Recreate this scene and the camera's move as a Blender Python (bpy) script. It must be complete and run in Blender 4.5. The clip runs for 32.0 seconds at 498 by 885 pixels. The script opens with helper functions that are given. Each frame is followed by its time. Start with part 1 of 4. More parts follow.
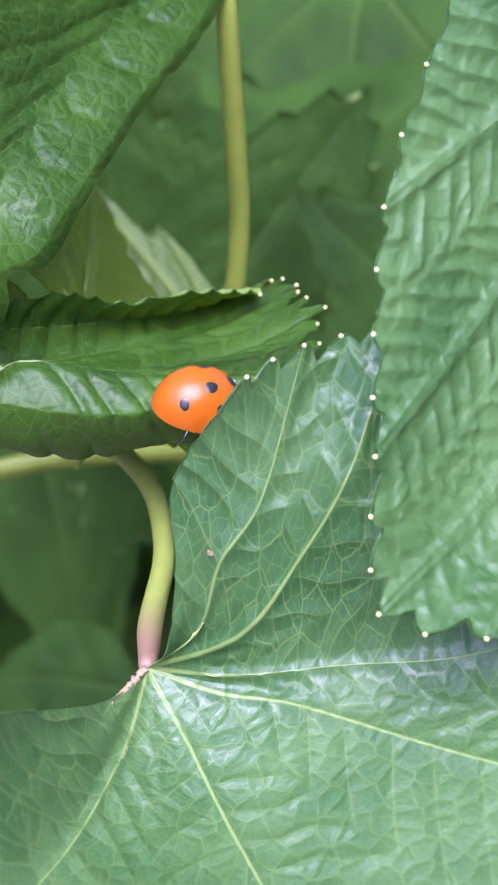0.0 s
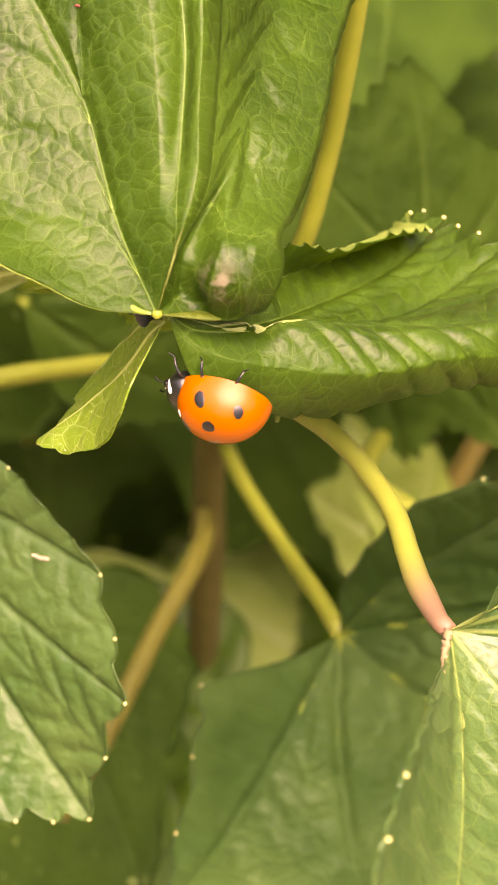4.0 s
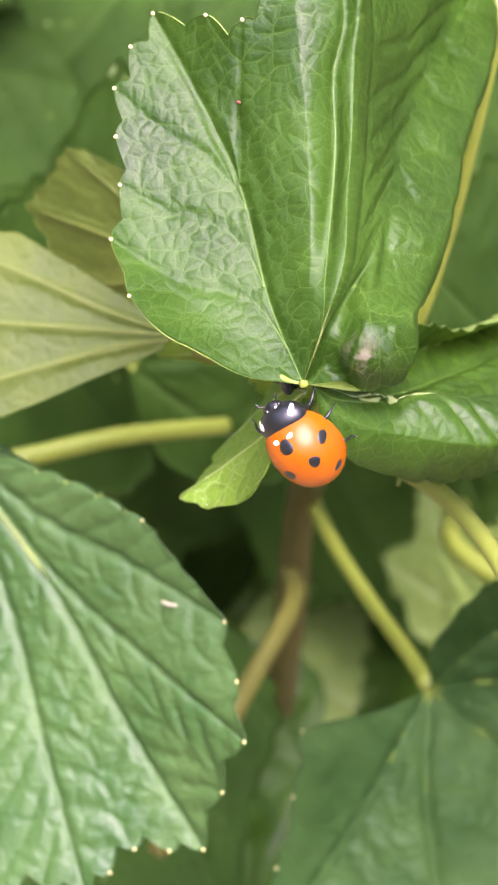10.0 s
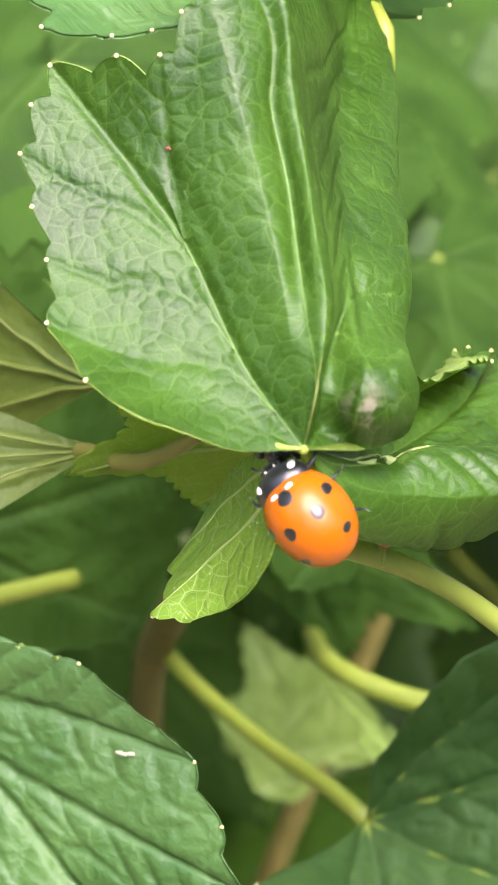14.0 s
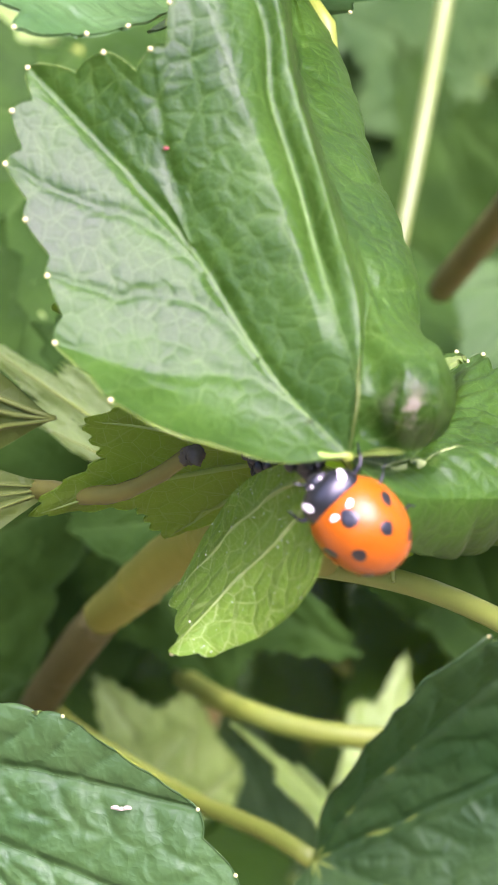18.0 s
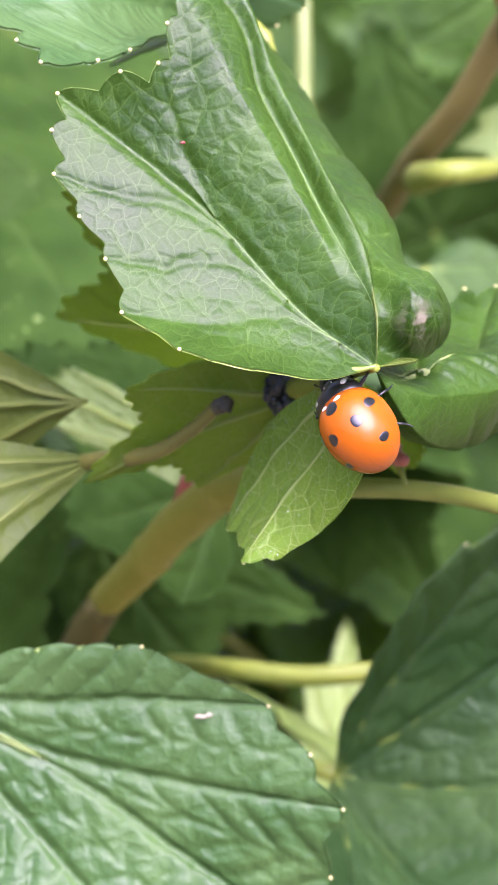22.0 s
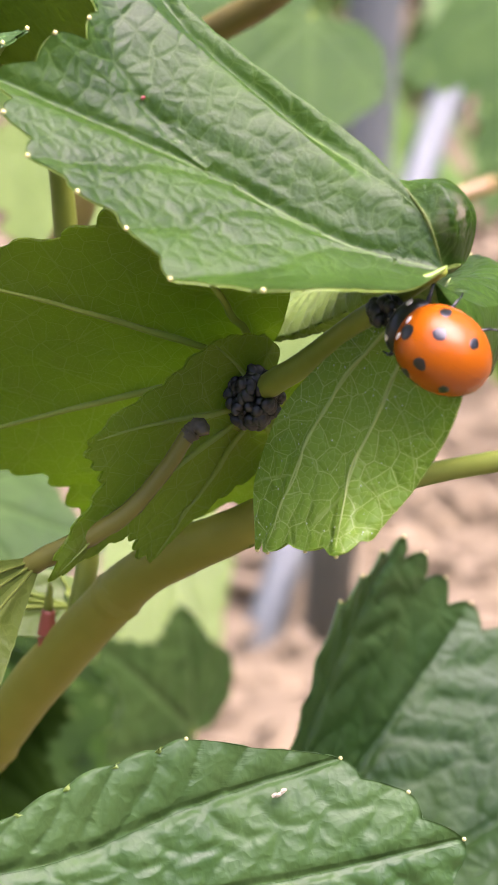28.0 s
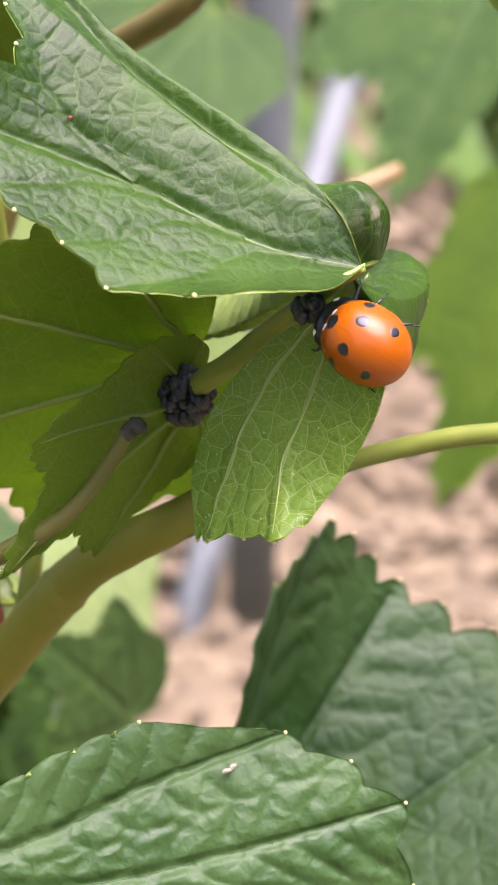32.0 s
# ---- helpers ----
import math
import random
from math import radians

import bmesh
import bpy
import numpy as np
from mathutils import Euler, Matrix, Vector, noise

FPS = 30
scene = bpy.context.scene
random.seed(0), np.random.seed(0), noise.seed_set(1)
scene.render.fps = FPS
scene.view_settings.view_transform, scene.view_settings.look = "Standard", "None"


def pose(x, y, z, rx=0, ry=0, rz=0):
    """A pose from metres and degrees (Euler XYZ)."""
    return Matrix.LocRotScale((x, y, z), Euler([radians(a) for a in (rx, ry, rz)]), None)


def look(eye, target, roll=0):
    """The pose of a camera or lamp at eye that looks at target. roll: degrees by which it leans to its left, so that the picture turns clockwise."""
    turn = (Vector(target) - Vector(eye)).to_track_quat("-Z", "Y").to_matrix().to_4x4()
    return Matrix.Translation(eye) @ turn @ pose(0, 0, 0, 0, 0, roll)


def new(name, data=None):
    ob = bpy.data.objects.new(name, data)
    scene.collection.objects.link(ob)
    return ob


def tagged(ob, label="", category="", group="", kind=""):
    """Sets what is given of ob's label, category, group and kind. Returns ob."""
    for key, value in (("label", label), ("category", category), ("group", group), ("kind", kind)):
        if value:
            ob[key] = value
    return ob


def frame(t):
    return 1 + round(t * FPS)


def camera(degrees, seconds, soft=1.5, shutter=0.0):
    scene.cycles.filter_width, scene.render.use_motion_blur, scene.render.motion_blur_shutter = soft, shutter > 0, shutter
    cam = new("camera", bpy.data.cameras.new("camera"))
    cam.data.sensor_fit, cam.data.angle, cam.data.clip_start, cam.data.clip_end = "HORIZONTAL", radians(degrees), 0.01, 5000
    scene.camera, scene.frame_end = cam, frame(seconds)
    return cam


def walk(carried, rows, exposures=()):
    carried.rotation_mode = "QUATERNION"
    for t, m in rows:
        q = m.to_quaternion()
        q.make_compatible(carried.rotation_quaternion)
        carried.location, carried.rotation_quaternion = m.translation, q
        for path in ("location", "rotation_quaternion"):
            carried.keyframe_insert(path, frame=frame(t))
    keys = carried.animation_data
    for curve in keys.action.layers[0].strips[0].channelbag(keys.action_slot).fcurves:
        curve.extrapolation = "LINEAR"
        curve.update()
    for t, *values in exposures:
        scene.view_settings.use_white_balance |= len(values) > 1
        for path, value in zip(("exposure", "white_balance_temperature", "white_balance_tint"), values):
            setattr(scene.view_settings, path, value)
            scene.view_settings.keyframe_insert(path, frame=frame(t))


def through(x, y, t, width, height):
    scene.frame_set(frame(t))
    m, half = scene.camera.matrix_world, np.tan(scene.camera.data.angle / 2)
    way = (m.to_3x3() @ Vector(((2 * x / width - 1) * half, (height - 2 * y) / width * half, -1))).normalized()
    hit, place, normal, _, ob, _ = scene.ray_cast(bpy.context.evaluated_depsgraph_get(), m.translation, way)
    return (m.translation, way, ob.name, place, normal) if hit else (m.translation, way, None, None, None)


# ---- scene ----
cam = camera(12.467, 32.0)
PATH = [
    (0.0, pose(0.08519, -0.08682, 0.60582, 42.835, 6.093, 27.018)),
    (0.5, pose(0.08476, -0.09015, 0.61277, 42.222, 4.065, 24.647)),
    (1.0, pose(0.06348, -0.08609, 0.61388, 41.236, 2.302, 20.953)),
    (1.5, pose(0.04832, -0.08877, 0.61095, 40.602, -0.249, 17.529)),
    (2.0, pose(0.03417, -0.09019, 0.60749, 39.885, -2.854, 14.622)),
    (2.5, pose(0.02715, -0.08947, 0.60884, 38.398, -3.506, 12.877)),
    (3.0, pose(0.02476, -0.09397, 0.60934, 38.108, -4.284, 12.656)),
    (3.5, pose(0.01924, -0.09640, 0.61017, 37.967, -4.686, 12.901)),
    (4.0, pose(0.01985, -0.09999, 0.60959, 38.109, -4.816, 13.739)),
    (4.5, pose(0.01890, -0.10262, 0.61200, 38.229, -4.808, 14.552)),
    (6.5, pose(0.01844, -0.11484, 0.61788, 39.235, -4.872, 15.560)),
    (7.0, pose(0.01960, -0.11572, 0.62130, 39.469, -4.914, 15.708)),
    (7.5, pose(0.01986, -0.11693, 0.62237, 39.749, -5.093, 15.657)),
    (8.0, pose(0.01876, -0.11665, 0.62247, 39.845, -5.223, 15.680)),
    (8.5, pose(0.01784, -0.11406, 0.62201, 39.771, -5.259, 15.867)),
    (9.0, pose(0.01618, -0.11316, 0.62080, 39.684, -5.379, 15.763)),
    (9.5, pose(0.01594, -0.11208, 0.62154, 39.569, -5.358, 15.838)),
    (10.0, pose(0.01371, -0.11174, 0.62025, 39.636, -5.505, 15.682)),
    (10.5, pose(0.01171, -0.11524, 0.61955, 40.104, -5.781, 15.195)),
    (11.0, pose(0.01080, -0.11529, 0.61947, 40.385, -5.915, 14.619)),
    (11.5, pose(0.00334, -0.11338, 0.62164, 40.892, -6.284, 13.131)),
    (12.0, pose(-0.00042, -0.10324, 0.61347, 41.503, -6.536, 11.185)),
    (12.5, pose(-0.00049, -0.10586, 0.60878, 42.588, -6.770, 8.893)),
    (13.0, pose(-0.00620, -0.10783, 0.60501, 43.840, -6.752, 6.980)),
    (13.5, pose(-0.01066, -0.10782, 0.59940, 44.902, -6.657, 4.472)),
    (14.0, pose(-0.01026, -0.10684, 0.59461, 46.449, -6.419, 2.554)),
    (14.5, pose(-0.01374, -0.10564, 0.58725, 47.737, -6.274, 0.584)),
    (15.0, pose(-0.01770, -0.10328, 0.58214, 48.773, -6.501, -1.201)),
    (15.5, pose(-0.01718, -0.10231, 0.57955, 49.480, -6.751, -2.020)),
    (17.5, pose(-0.02538, -0.09480, 0.57473, 49.216, -8.631, -5.397)),
    (18.0, pose(-0.03101, -0.10089, 0.58298, 49.208, -8.628, -6.661)),
    (18.5, pose(-0.02873, -0.10264, 0.58277, 49.387, -8.623, -6.669)),
    (19.0, pose(-0.02861, -0.10799, 0.58681, 49.648, -8.430, -7.128)),
    (19.5, pose(-0.02589, -0.11365, 0.58570, 50.113, -8.297, -6.627)),
    (20.0, pose(-0.02941, -0.11399, 0.58500, 50.354, -7.728, -7.700)),
    (20.5, pose(-0.03260, -0.11283, 0.58210, 50.956, -7.119, -8.638)),
    (21.0, pose(-0.03945, -0.11207, 0.58411, 51.177, -6.210, -11.718)),
    (21.5, pose(-0.04766, -0.11987, 0.59087, 51.658, -5.365, -14.281)),
    (22.0, pose(-0.05365, -0.12530, 0.59121, 52.272, -4.839, -16.109)),
    (22.5, pose(-0.05697, -0.12452, 0.59051, 52.783, -4.370, -17.835)),
    (23.0, pose(-0.05937, -0.12329, 0.58877, 53.126, -3.885, -18.991)),
    (23.5, pose(-0.05985, -0.12518, 0.58820, 53.554, -3.298, -20.417)),
    (24.0, pose(-0.05512, -0.12682, 0.59283, 53.926, -2.766, -20.885)),
    (24.5, pose(-0.05677, -0.12712, 0.58908, 54.473, -2.795, -20.425)),
    (27.0, pose(-0.08266, -0.08714, 0.56323, 62.740, -2.892, -37.299)),
    (27.5, pose(-0.09835, -0.08769, 0.55028, 64.470, -2.045, -42.408)),
    (28.0, pose(-0.10704, -0.08859, 0.54697, 65.271, -1.468, -45.435)),
    (28.5, pose(-0.10978, -0.08613, 0.54591, 65.732, -0.881, -47.527)),
    (29.0, pose(-0.10937, -0.08932, 0.54873, 65.643, -0.421, -48.344)),
    (29.5, pose(-0.10986, -0.08931, 0.54793, 65.381, -0.265, -48.463)),
    (30.0, pose(-0.11212, -0.08880, 0.54775, 65.195, -0.180, -48.336)),
    (30.5, pose(-0.11316, -0.08975, 0.54901, 64.987, -0.096, -48.440)),
    (31.0, pose(-0.11195, -0.09125, 0.54916, 64.925, 0.023, -48.314)),
    (31.5, pose(-0.11077, -0.09260, 0.55092, 64.931, 0.127, -48.501)),
    (32.0, pose(-0.11353, -0.09265, 0.55105, 64.961, 0.125, -48.550)),
]
EXPOSURES = [(0.0, 2.46, 5150, 47), (0.5, 2.46, 5550, 34), (1.0, 2.53, 5950, 21), (2.0, 2.83, 8100, 37), (3.0, 2.84, 9600, 48), (4.5, 2.84, 9500, 48), (6.5, 2.9, 6900, 47), (8.0, 2.9, 6400, 45), (10.0, 2.86, 6200, 45), (12.0, 2.94, 5700, 46), (14.0, 2.92, 6300, 27), (17.5, 2.94, 5800, 47), (20.0, 2.92, 5700, 51), (24.0, 2.82, 5900, 52), (28.0, 2.61, 6250, 43), (32.0, 2.56, 6250, 43)]
cam.data.dof.use_dof = True
cam.data.dof.focus_distance = 0.159
cam.data.dof.aperture_fstop = 95.0
walk(cam, PATH, EXPOSURES)

# ---- light: overcast sky, soft sun ----
world = bpy.data.worlds.new("sky")
scene.world = world
world.use_nodes = True
wn = world.node_tree.nodes
sky = wn.new("ShaderNodeTexSky")
sky.sky_type = "NISHITA"
sky.sun_disc = False
sky.sun_elevation = radians(76)
sky.sun_rotation = radians(154)
sky.air_density, sky.dust_density = 1.0, 4.0
world.node_tree.links.new(sky.outputs[0], wn["Background"].inputs[0])
wn["Background"].inputs[1].default_value = 0.118
sun = new("sun", bpy.data.lights.new("sun", "SUN"))
sun.data.energy, sun.data.angle, sun.data.color = 1.65, radians(58), (1.0, 0.96, 0.9)
sun.matrix_world = look((0.13, -0.27, 1.2), (0, 0, 0))


# ---- materials ----
def material(name):
    m = bpy.data.materials.new(name)
    m.use_nodes = True
    return m, m.node_tree.nodes, m.node_tree.links, m.node_tree.nodes["Principled BSDF"]


def ramp(nodes, stops):
    r = nodes.new("ShaderNodeValToRGB").color_ramp
    while len(r.elements) < len(stops):
        r.elements.new(0.5)
    for e, (p, c) in zip(r.elements, stops):
        e.position, e.color = p, (*c, 1)
    return r.id_data.nodes[-1]


def mixed(nodes, links, fac, a, b):
    n = nodes.new("ShaderNodeMix")
    n.data_type = "RGBA"
    for sock, v in ((n.inputs[0], fac), (n.inputs[6], a), (n.inputs[7], b)):
        if isinstance(v, (int, float)):
            sock.default_value = v
        elif isinstance(v, tuple):
            sock.default_value = (*v, 1)
        else:
            links.new(v, sock)
    return n.outputs[2]


def leaf_material(name, dark, light, vein, rough=0.32, through=0.2, net=0.62, relief=0.5, spec=0.55, line=0.5, broad=0.3):
    """A leaf surface: patchy green, a fine net of small veins in relief, paler main and side veins.
    The attribute "vein" holds the distance to the main vein (mm), the phase of the side veins and their strength."""
    m, nodes, links, bsdf = material(name)

    def node(kind, *values):
        n = nodes.new("ShaderNode" + kind)
        for k, v in enumerate(values):
            if isinstance(v, (int, float)):
                n.inputs[k].default_value = v
            elif v is not None:
                links.new(v, n.inputs[k])
        return n

    def calc(op, *values):
        n = node("Math", *values)
        n.operation = op
        return n.outputs[0]

    def rise(value, low, high, kind="SMOOTHSTEP"):
        n = node("MapRange", value, low, high)
        n.interpolation_type = kind
        return n.outputs[0]

    tc = nodes.new("ShaderNodeTexCoord")
    big = node("TexNoise", tc.outputs["Object"])
    big.inputs["Scale"].default_value, big.inputs["Detail"].default_value = 110.0, 4.0
    fine = node("TexNoise", tc.outputs["Object"])
    fine.inputs["Scale"].default_value, fine.inputs["Detail"].default_value = 3500.0, 2.0
    col = mixed(nodes, links, rise(big.outputs["Fac"], 0.3, 0.7), dark, light)
    warp = node("TexNoise", tc.outputs["Object"])
    warp.inputs["Scale"].default_value, warp.inputs["Detail"].default_value = 900.0, 2.0
    flat = nodes.new("ShaderNodeAttribute")
    flat.attribute_name = "flat"
    add = node("VectorMath", warp.outputs["Color"])
    add.operation = "MULTIPLY_ADD"
    add.inputs[1].default_value = (0.22,) * 3
    links.new(flat.outputs["Vector"], add.inputs[2])
    lines, domes = [], []
    for scale, width, soft in ((net, 0.032, 0.34), (net * 2.7, 0.05, 0.36)):
        vo = node("TexVoronoi", add.outputs[0])
        vo.voronoi_dimensions = "2D"
        vo.feature = "DISTANCE_TO_EDGE"
        vo.inputs["Scale"].default_value = scale
        lines.append(rise(vo.outputs["Distance"], width, 0.0))
        domes.append(rise(vo.outputs["Distance"], 0.0, soft, "SMOOTHERSTEP"))
    at = nodes.new("ShaderNodeAttribute")
    at.attribute_name = "vein"
    xyz = node("SeparateXYZ", at.outputs["Vector"])
    main = rise(xyz.outputs[0], broad, broad * 0.3)
    groove = rise(xyz.outputs[0], 0.9, 0.1)
    side_gap = calc("PINGPONG", xyz.outputs[1], 0.5)
    side = calc("MULTIPLY", rise(side_gap, 0.030, 0.006), xyz.outputs[2])
    mask = calc("MAXIMUM", calc("MULTIPLY", main, 0.75), calc("MULTIPLY", side, 0.3))
    mask = calc("MAXIMUM", mask, calc("MULTIPLY", lines[0], line))
    mask = calc("MAXIMUM", mask, calc("MULTIPLY", lines[1], line * 0.65))
    col = mixed(nodes, links, mask, col, vein)
    stain = nodes.new("ShaderNodeAttribute")
    stain.attribute_name = "stain"
    speck = rise(warp.outputs["Fac"], 0.40, 0.62)
    col = mixed(nodes, links, calc("MULTIPLY", stain.outputs["Fac"], speck), col, (0.22, 0.20, 0.13))
    links.new(col, bsdf.inputs["Base Color"])
    h = calc("MULTIPLY_ADD", domes[1], 0.2, domes[0])
    h = calc("MULTIPLY_ADD", groove, -1.7, h)
    h = calc("MULTIPLY_ADD", main, 0.4, h)
    h = calc("MULTIPLY_ADD", fine.outputs["Fac"], 0.08, h)
    bump = nodes.new("ShaderNodeBump")
    bump.inputs["Strength"].default_value, bump.inputs["Distance"].default_value = relief, 0.00014
    links.new(h, bump.inputs["Height"])
    links.new(bump.outputs[0], bsdf.inputs["Normal"])
    rg = node("MapRange", big.outputs["Fac"], 0.3, 0.7, rough - 0.05, rough + 0.12)
    links.new(rg.outputs[0], bsdf.inputs["Roughness"])
    bsdf.inputs["Specular IOR Level"].default_value = spec
    tr = nodes.new("ShaderNodeBsdfTranslucent")
    gain = mixed(nodes, links, 0.5, col, (0.45, 0.62, 0.04))
    links.new(gain, tr.inputs["Color"])
    links.new(bump.outputs[0], tr.inputs["Normal"])
    ms = nodes.new("ShaderNodeMixShader")
    ms.inputs[0].default_value = through
    links.new(bsdf.outputs[0], ms.inputs[1])
    links.new(tr.outputs[0], ms.inputs[2])
    links.new(ms.outputs[0], nodes["Material Output"].inputs["Surface"])
    return m


def plain_material(name, a, b, scale=400.0, rough=0.45, relief=0.3, spec=0.5, coat=0.0, metal=0.0):
    m, nodes, links, bsdf = material(name)
    tc = nodes.new("ShaderNodeTexCoord")
    no = nodes.new("ShaderNodeTexNoise")
    no.inputs["Scale"].default_value, no.inputs["Detail"].default_value = scale, 5.0
    links.new(tc.outputs["Object"], no.inputs["Vector"])
    links.new(mixed(nodes, links, no.outputs["Fac"], a, b), bsdf.inputs["Base Color"])
    bump = nodes.new("ShaderNodeBump")
    bump.inputs["Strength"].default_value, bump.inputs["Distance"].default_value = relief, 0.1 / scale
    links.new(no.outputs["Fac"], bump.inputs["Height"])
    links.new(bump.outputs[0], bsdf.inputs["Normal"])
    bsdf.inputs["Roughness"].default_value = rough
    bsdf.inputs["Specular IOR Level"].default_value = spec
    bsdf.inputs["Coat Weight"].default_value = coat
    bsdf.inputs["Metallic"].default_value = metal
    return m


LEAF_TOP = leaf_material("leaf_upper_side", (0.013, 0.046, 0.003), (0.032, 0.090, 0.006), (0.16, 0.28, 0.05), rough=0.37, spec=0.30, through=0.42, relief=0.26, net=0.85, broad=0.03, line=0.46)
LEAF_MATT = leaf_material("leaf_matt_upper_side", (0.026, 0.074, 0.014), (0.050, 0.112, 0.024), (0.034, 0.088, 0.017), rough=0.44, spec=0.34, through=0.15, relief=0.55, net=0.5, line=0.5, broad=0.03)
LEAF_PALE_VEINS = leaf_material("leaf_matt_with_pale_veins", (0.022, 0.070, 0.015), (0.044, 0.102, 0.024), (0.17, 0.24, 0.06), rough=0.38, spec=0.5, through=0.14, relief=0.40, net=0.62, line=0.45, broad=0.16)
# Dark copy of the leaf green: shade inside the bush put into colour.
LEAF_DEEP_SHADE = leaf_material("leaf_deep_shade_upper_side", (0.011, 0.032, 0.003), (0.022, 0.054, 0.006), (0.04, 0.08, 0.015), rough=0.6, through=0.14, spec=0.06)
# Dimmer LEAF_MATT: shade on leaves further back is put into the colour.
LEAF_SHADE = leaf_material("leaf_grey_green_shaded_upper_side", (0.022, 0.056, 0.011), (0.038, 0.080, 0.017), (0.08, 0.14, 0.04), rough=0.5, through=0.15, spec=0.1)
LEAF_BACKLIT = leaf_material("leaf_backlit_upper_side", (0.028, 0.066, 0.002), (0.044, 0.090, 0.004), (0.08, 0.14, 0.01), rough=0.6, through=0.3, spec=0.1)
# Olive underside, dimmed so that its colour holds the shade beneath the leaves.
LEAF_OLIVE_SHADED = leaf_material("leaf_olive_shaded_underside", (0.052, 0.086, 0.008), (0.080, 0.118, 0.012), (0.12, 0.16, 0.03), rough=0.55, through=0.25, relief=0.35, spec=0.3, broad=0.2)
LEAF_UNDER = leaf_material("leaf_underside", (0.17, 0.27, 0.045), (0.22, 0.33, 0.065), (0.36, 0.45, 0.16), rough=0.45, through=0.45, relief=0.35)
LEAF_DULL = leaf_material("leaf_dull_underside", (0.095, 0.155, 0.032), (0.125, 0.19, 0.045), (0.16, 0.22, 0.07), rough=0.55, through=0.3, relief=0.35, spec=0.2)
LEAF_DEWY = leaf_material("leaf_glossy_underside", (0.13, 0.26, 0.018), (0.18, 0.33, 0.03), (0.50, 0.60, 0.20), rough=0.36, through=0.5, relief=0.5, broad=0.10, line=0.75, spec=0.4)
LEAF_THIN = leaf_material("leaf_backlit_underside", (0.17, 0.28, 0.018), (0.22, 0.34, 0.026), (0.40, 0.50, 0.16), rough=0.5, through=0.7, relief=0.35, line=0.5, broad=0.16)
OLIVE_VEIN = plain_material("olive_vein", (0.09, 0.125, 0.018), (0.13, 0.165, 0.028), 800, 0.5, spec=0.2)
STALK = plain_material("green_stalk", (0.12, 0.17, 0.016), (0.19, 0.225, 0.028), 500, 0.45, spec=0.3)
STALK_DRY = plain_material("brown_olive_stalk", (0.080, 0.088, 0.012), (0.14, 0.135, 0.022), 500, 0.5, spec=0.25)
TAN = plain_material("tan_green_bark", (0.17, 0.185, 0.018), (0.23, 0.225, 0.030), 300, 0.55, spec=0.25)
STALK_PINK = plain_material("pink_flushed_stalk", (0.12, 0.17, 0.022), (0.19, 0.225, 0.036), 600, 0.45, spec=0.3)


def flush(m, colour, low, high):
    """Lets a stalk's own colour turn into another towards its start."""
    nodes, links, bsdf = m.node_tree.nodes, m.node_tree.links, m.node_tree.nodes["Principled BSDF"]
    at = nodes.new("ShaderNodeAttribute")
    at.attribute_name = "along"
    no = nodes.new("ShaderNodeTexNoise")
    no.inputs["Scale"].default_value = 900.0
    ad = nodes.new("ShaderNodeMath")
    ad.operation = "MULTIPLY_ADD"
    ad.inputs[1].default_value = 0.14
    links.new(no.outputs["Fac"], ad.inputs[0])
    links.new(at.outputs["Fac"], ad.inputs[2])
    mr = nodes.new("ShaderNodeMapRange")
    mr.interpolation_type = "SMOOTHSTEP"
    mr.inputs[1].default_value, mr.inputs[2].default_value = high + 0.07, low + 0.07
    links.new(ad.outputs[0], mr.inputs[0])
    old = bsdf.inputs["Base Color"].links[0].from_socket
    links.new(mixed(nodes, links, mr.outputs[0], old, colour), bsdf.inputs["Base Color"])


flush(STALK_PINK, (0.15, 0.095, 0.055), 0.06, 0.26)
BARK = plain_material("brown_bark", (0.052, 0.050, 0.010), (0.092, 0.084, 0.019), 300, 0.7, 0.6, 0.2)
VEIN = plain_material("pale_vein", (0.20, 0.28, 0.035), (0.26, 0.33, 0.06), 600, 0.5, spec=0.15)
LEAF_EDGE = plain_material("yellow_green_leaf_edge", (0.15, 0.25, 0.03), (0.21, 0.31, 0.05), 700, 0.4)
GLAND = plain_material("yellow_gland", (0.50, 0.48, 0.15), (0.60, 0.56, 0.24), 900, 0.3)


# ---- shapes ----
def put(ob, parent):
    ob.parent = parent
    return ob


def mesh_from(name, verts, faces, mats, slots=None, attr=None, smooth=True, flat=None):
    """A mesh out of arrays: verts (n, 3), quads (m, 4)."""
    me = bpy.data.meshes.new(name)
    verts, faces = np.asarray(verts, np.float32), np.asarray(faces, np.int32)
    me.vertices.add(len(verts))
    me.vertices.foreach_set("co", verts.ravel())
    me.loops.add(faces.size)
    me.loops.foreach_set("vertex_index", faces.ravel())
    me.polygons.add(len(faces))
    k = faces.shape[1]
    me.polygons.foreach_set("loop_start", np.arange(0, faces.size, k, dtype=np.int32))
    me.polygons.foreach_set("loop_total", np.full(len(faces), k, np.int32))
    for mt in mats:
        me.materials.append(mt)
    if slots is not None:
        me.polygons.foreach_set("material_index", np.asarray(slots, np.int32))
    me.polygons.foreach_set("use_smooth", np.full(len(faces), smooth))
    if attr is not None:
        me.attributes.new("vein", "FLOAT_VECTOR", "POINT").data.foreach_set("vector", np.asarray(attr, np.float32).ravel())
    if flat is not None:
        me.attributes.new("flat", "FLOAT_VECTOR", "POINT").data.foreach_set("vector", np.asarray(flat, np.float32).ravel())
    me.update()
    me.validate()
    return me


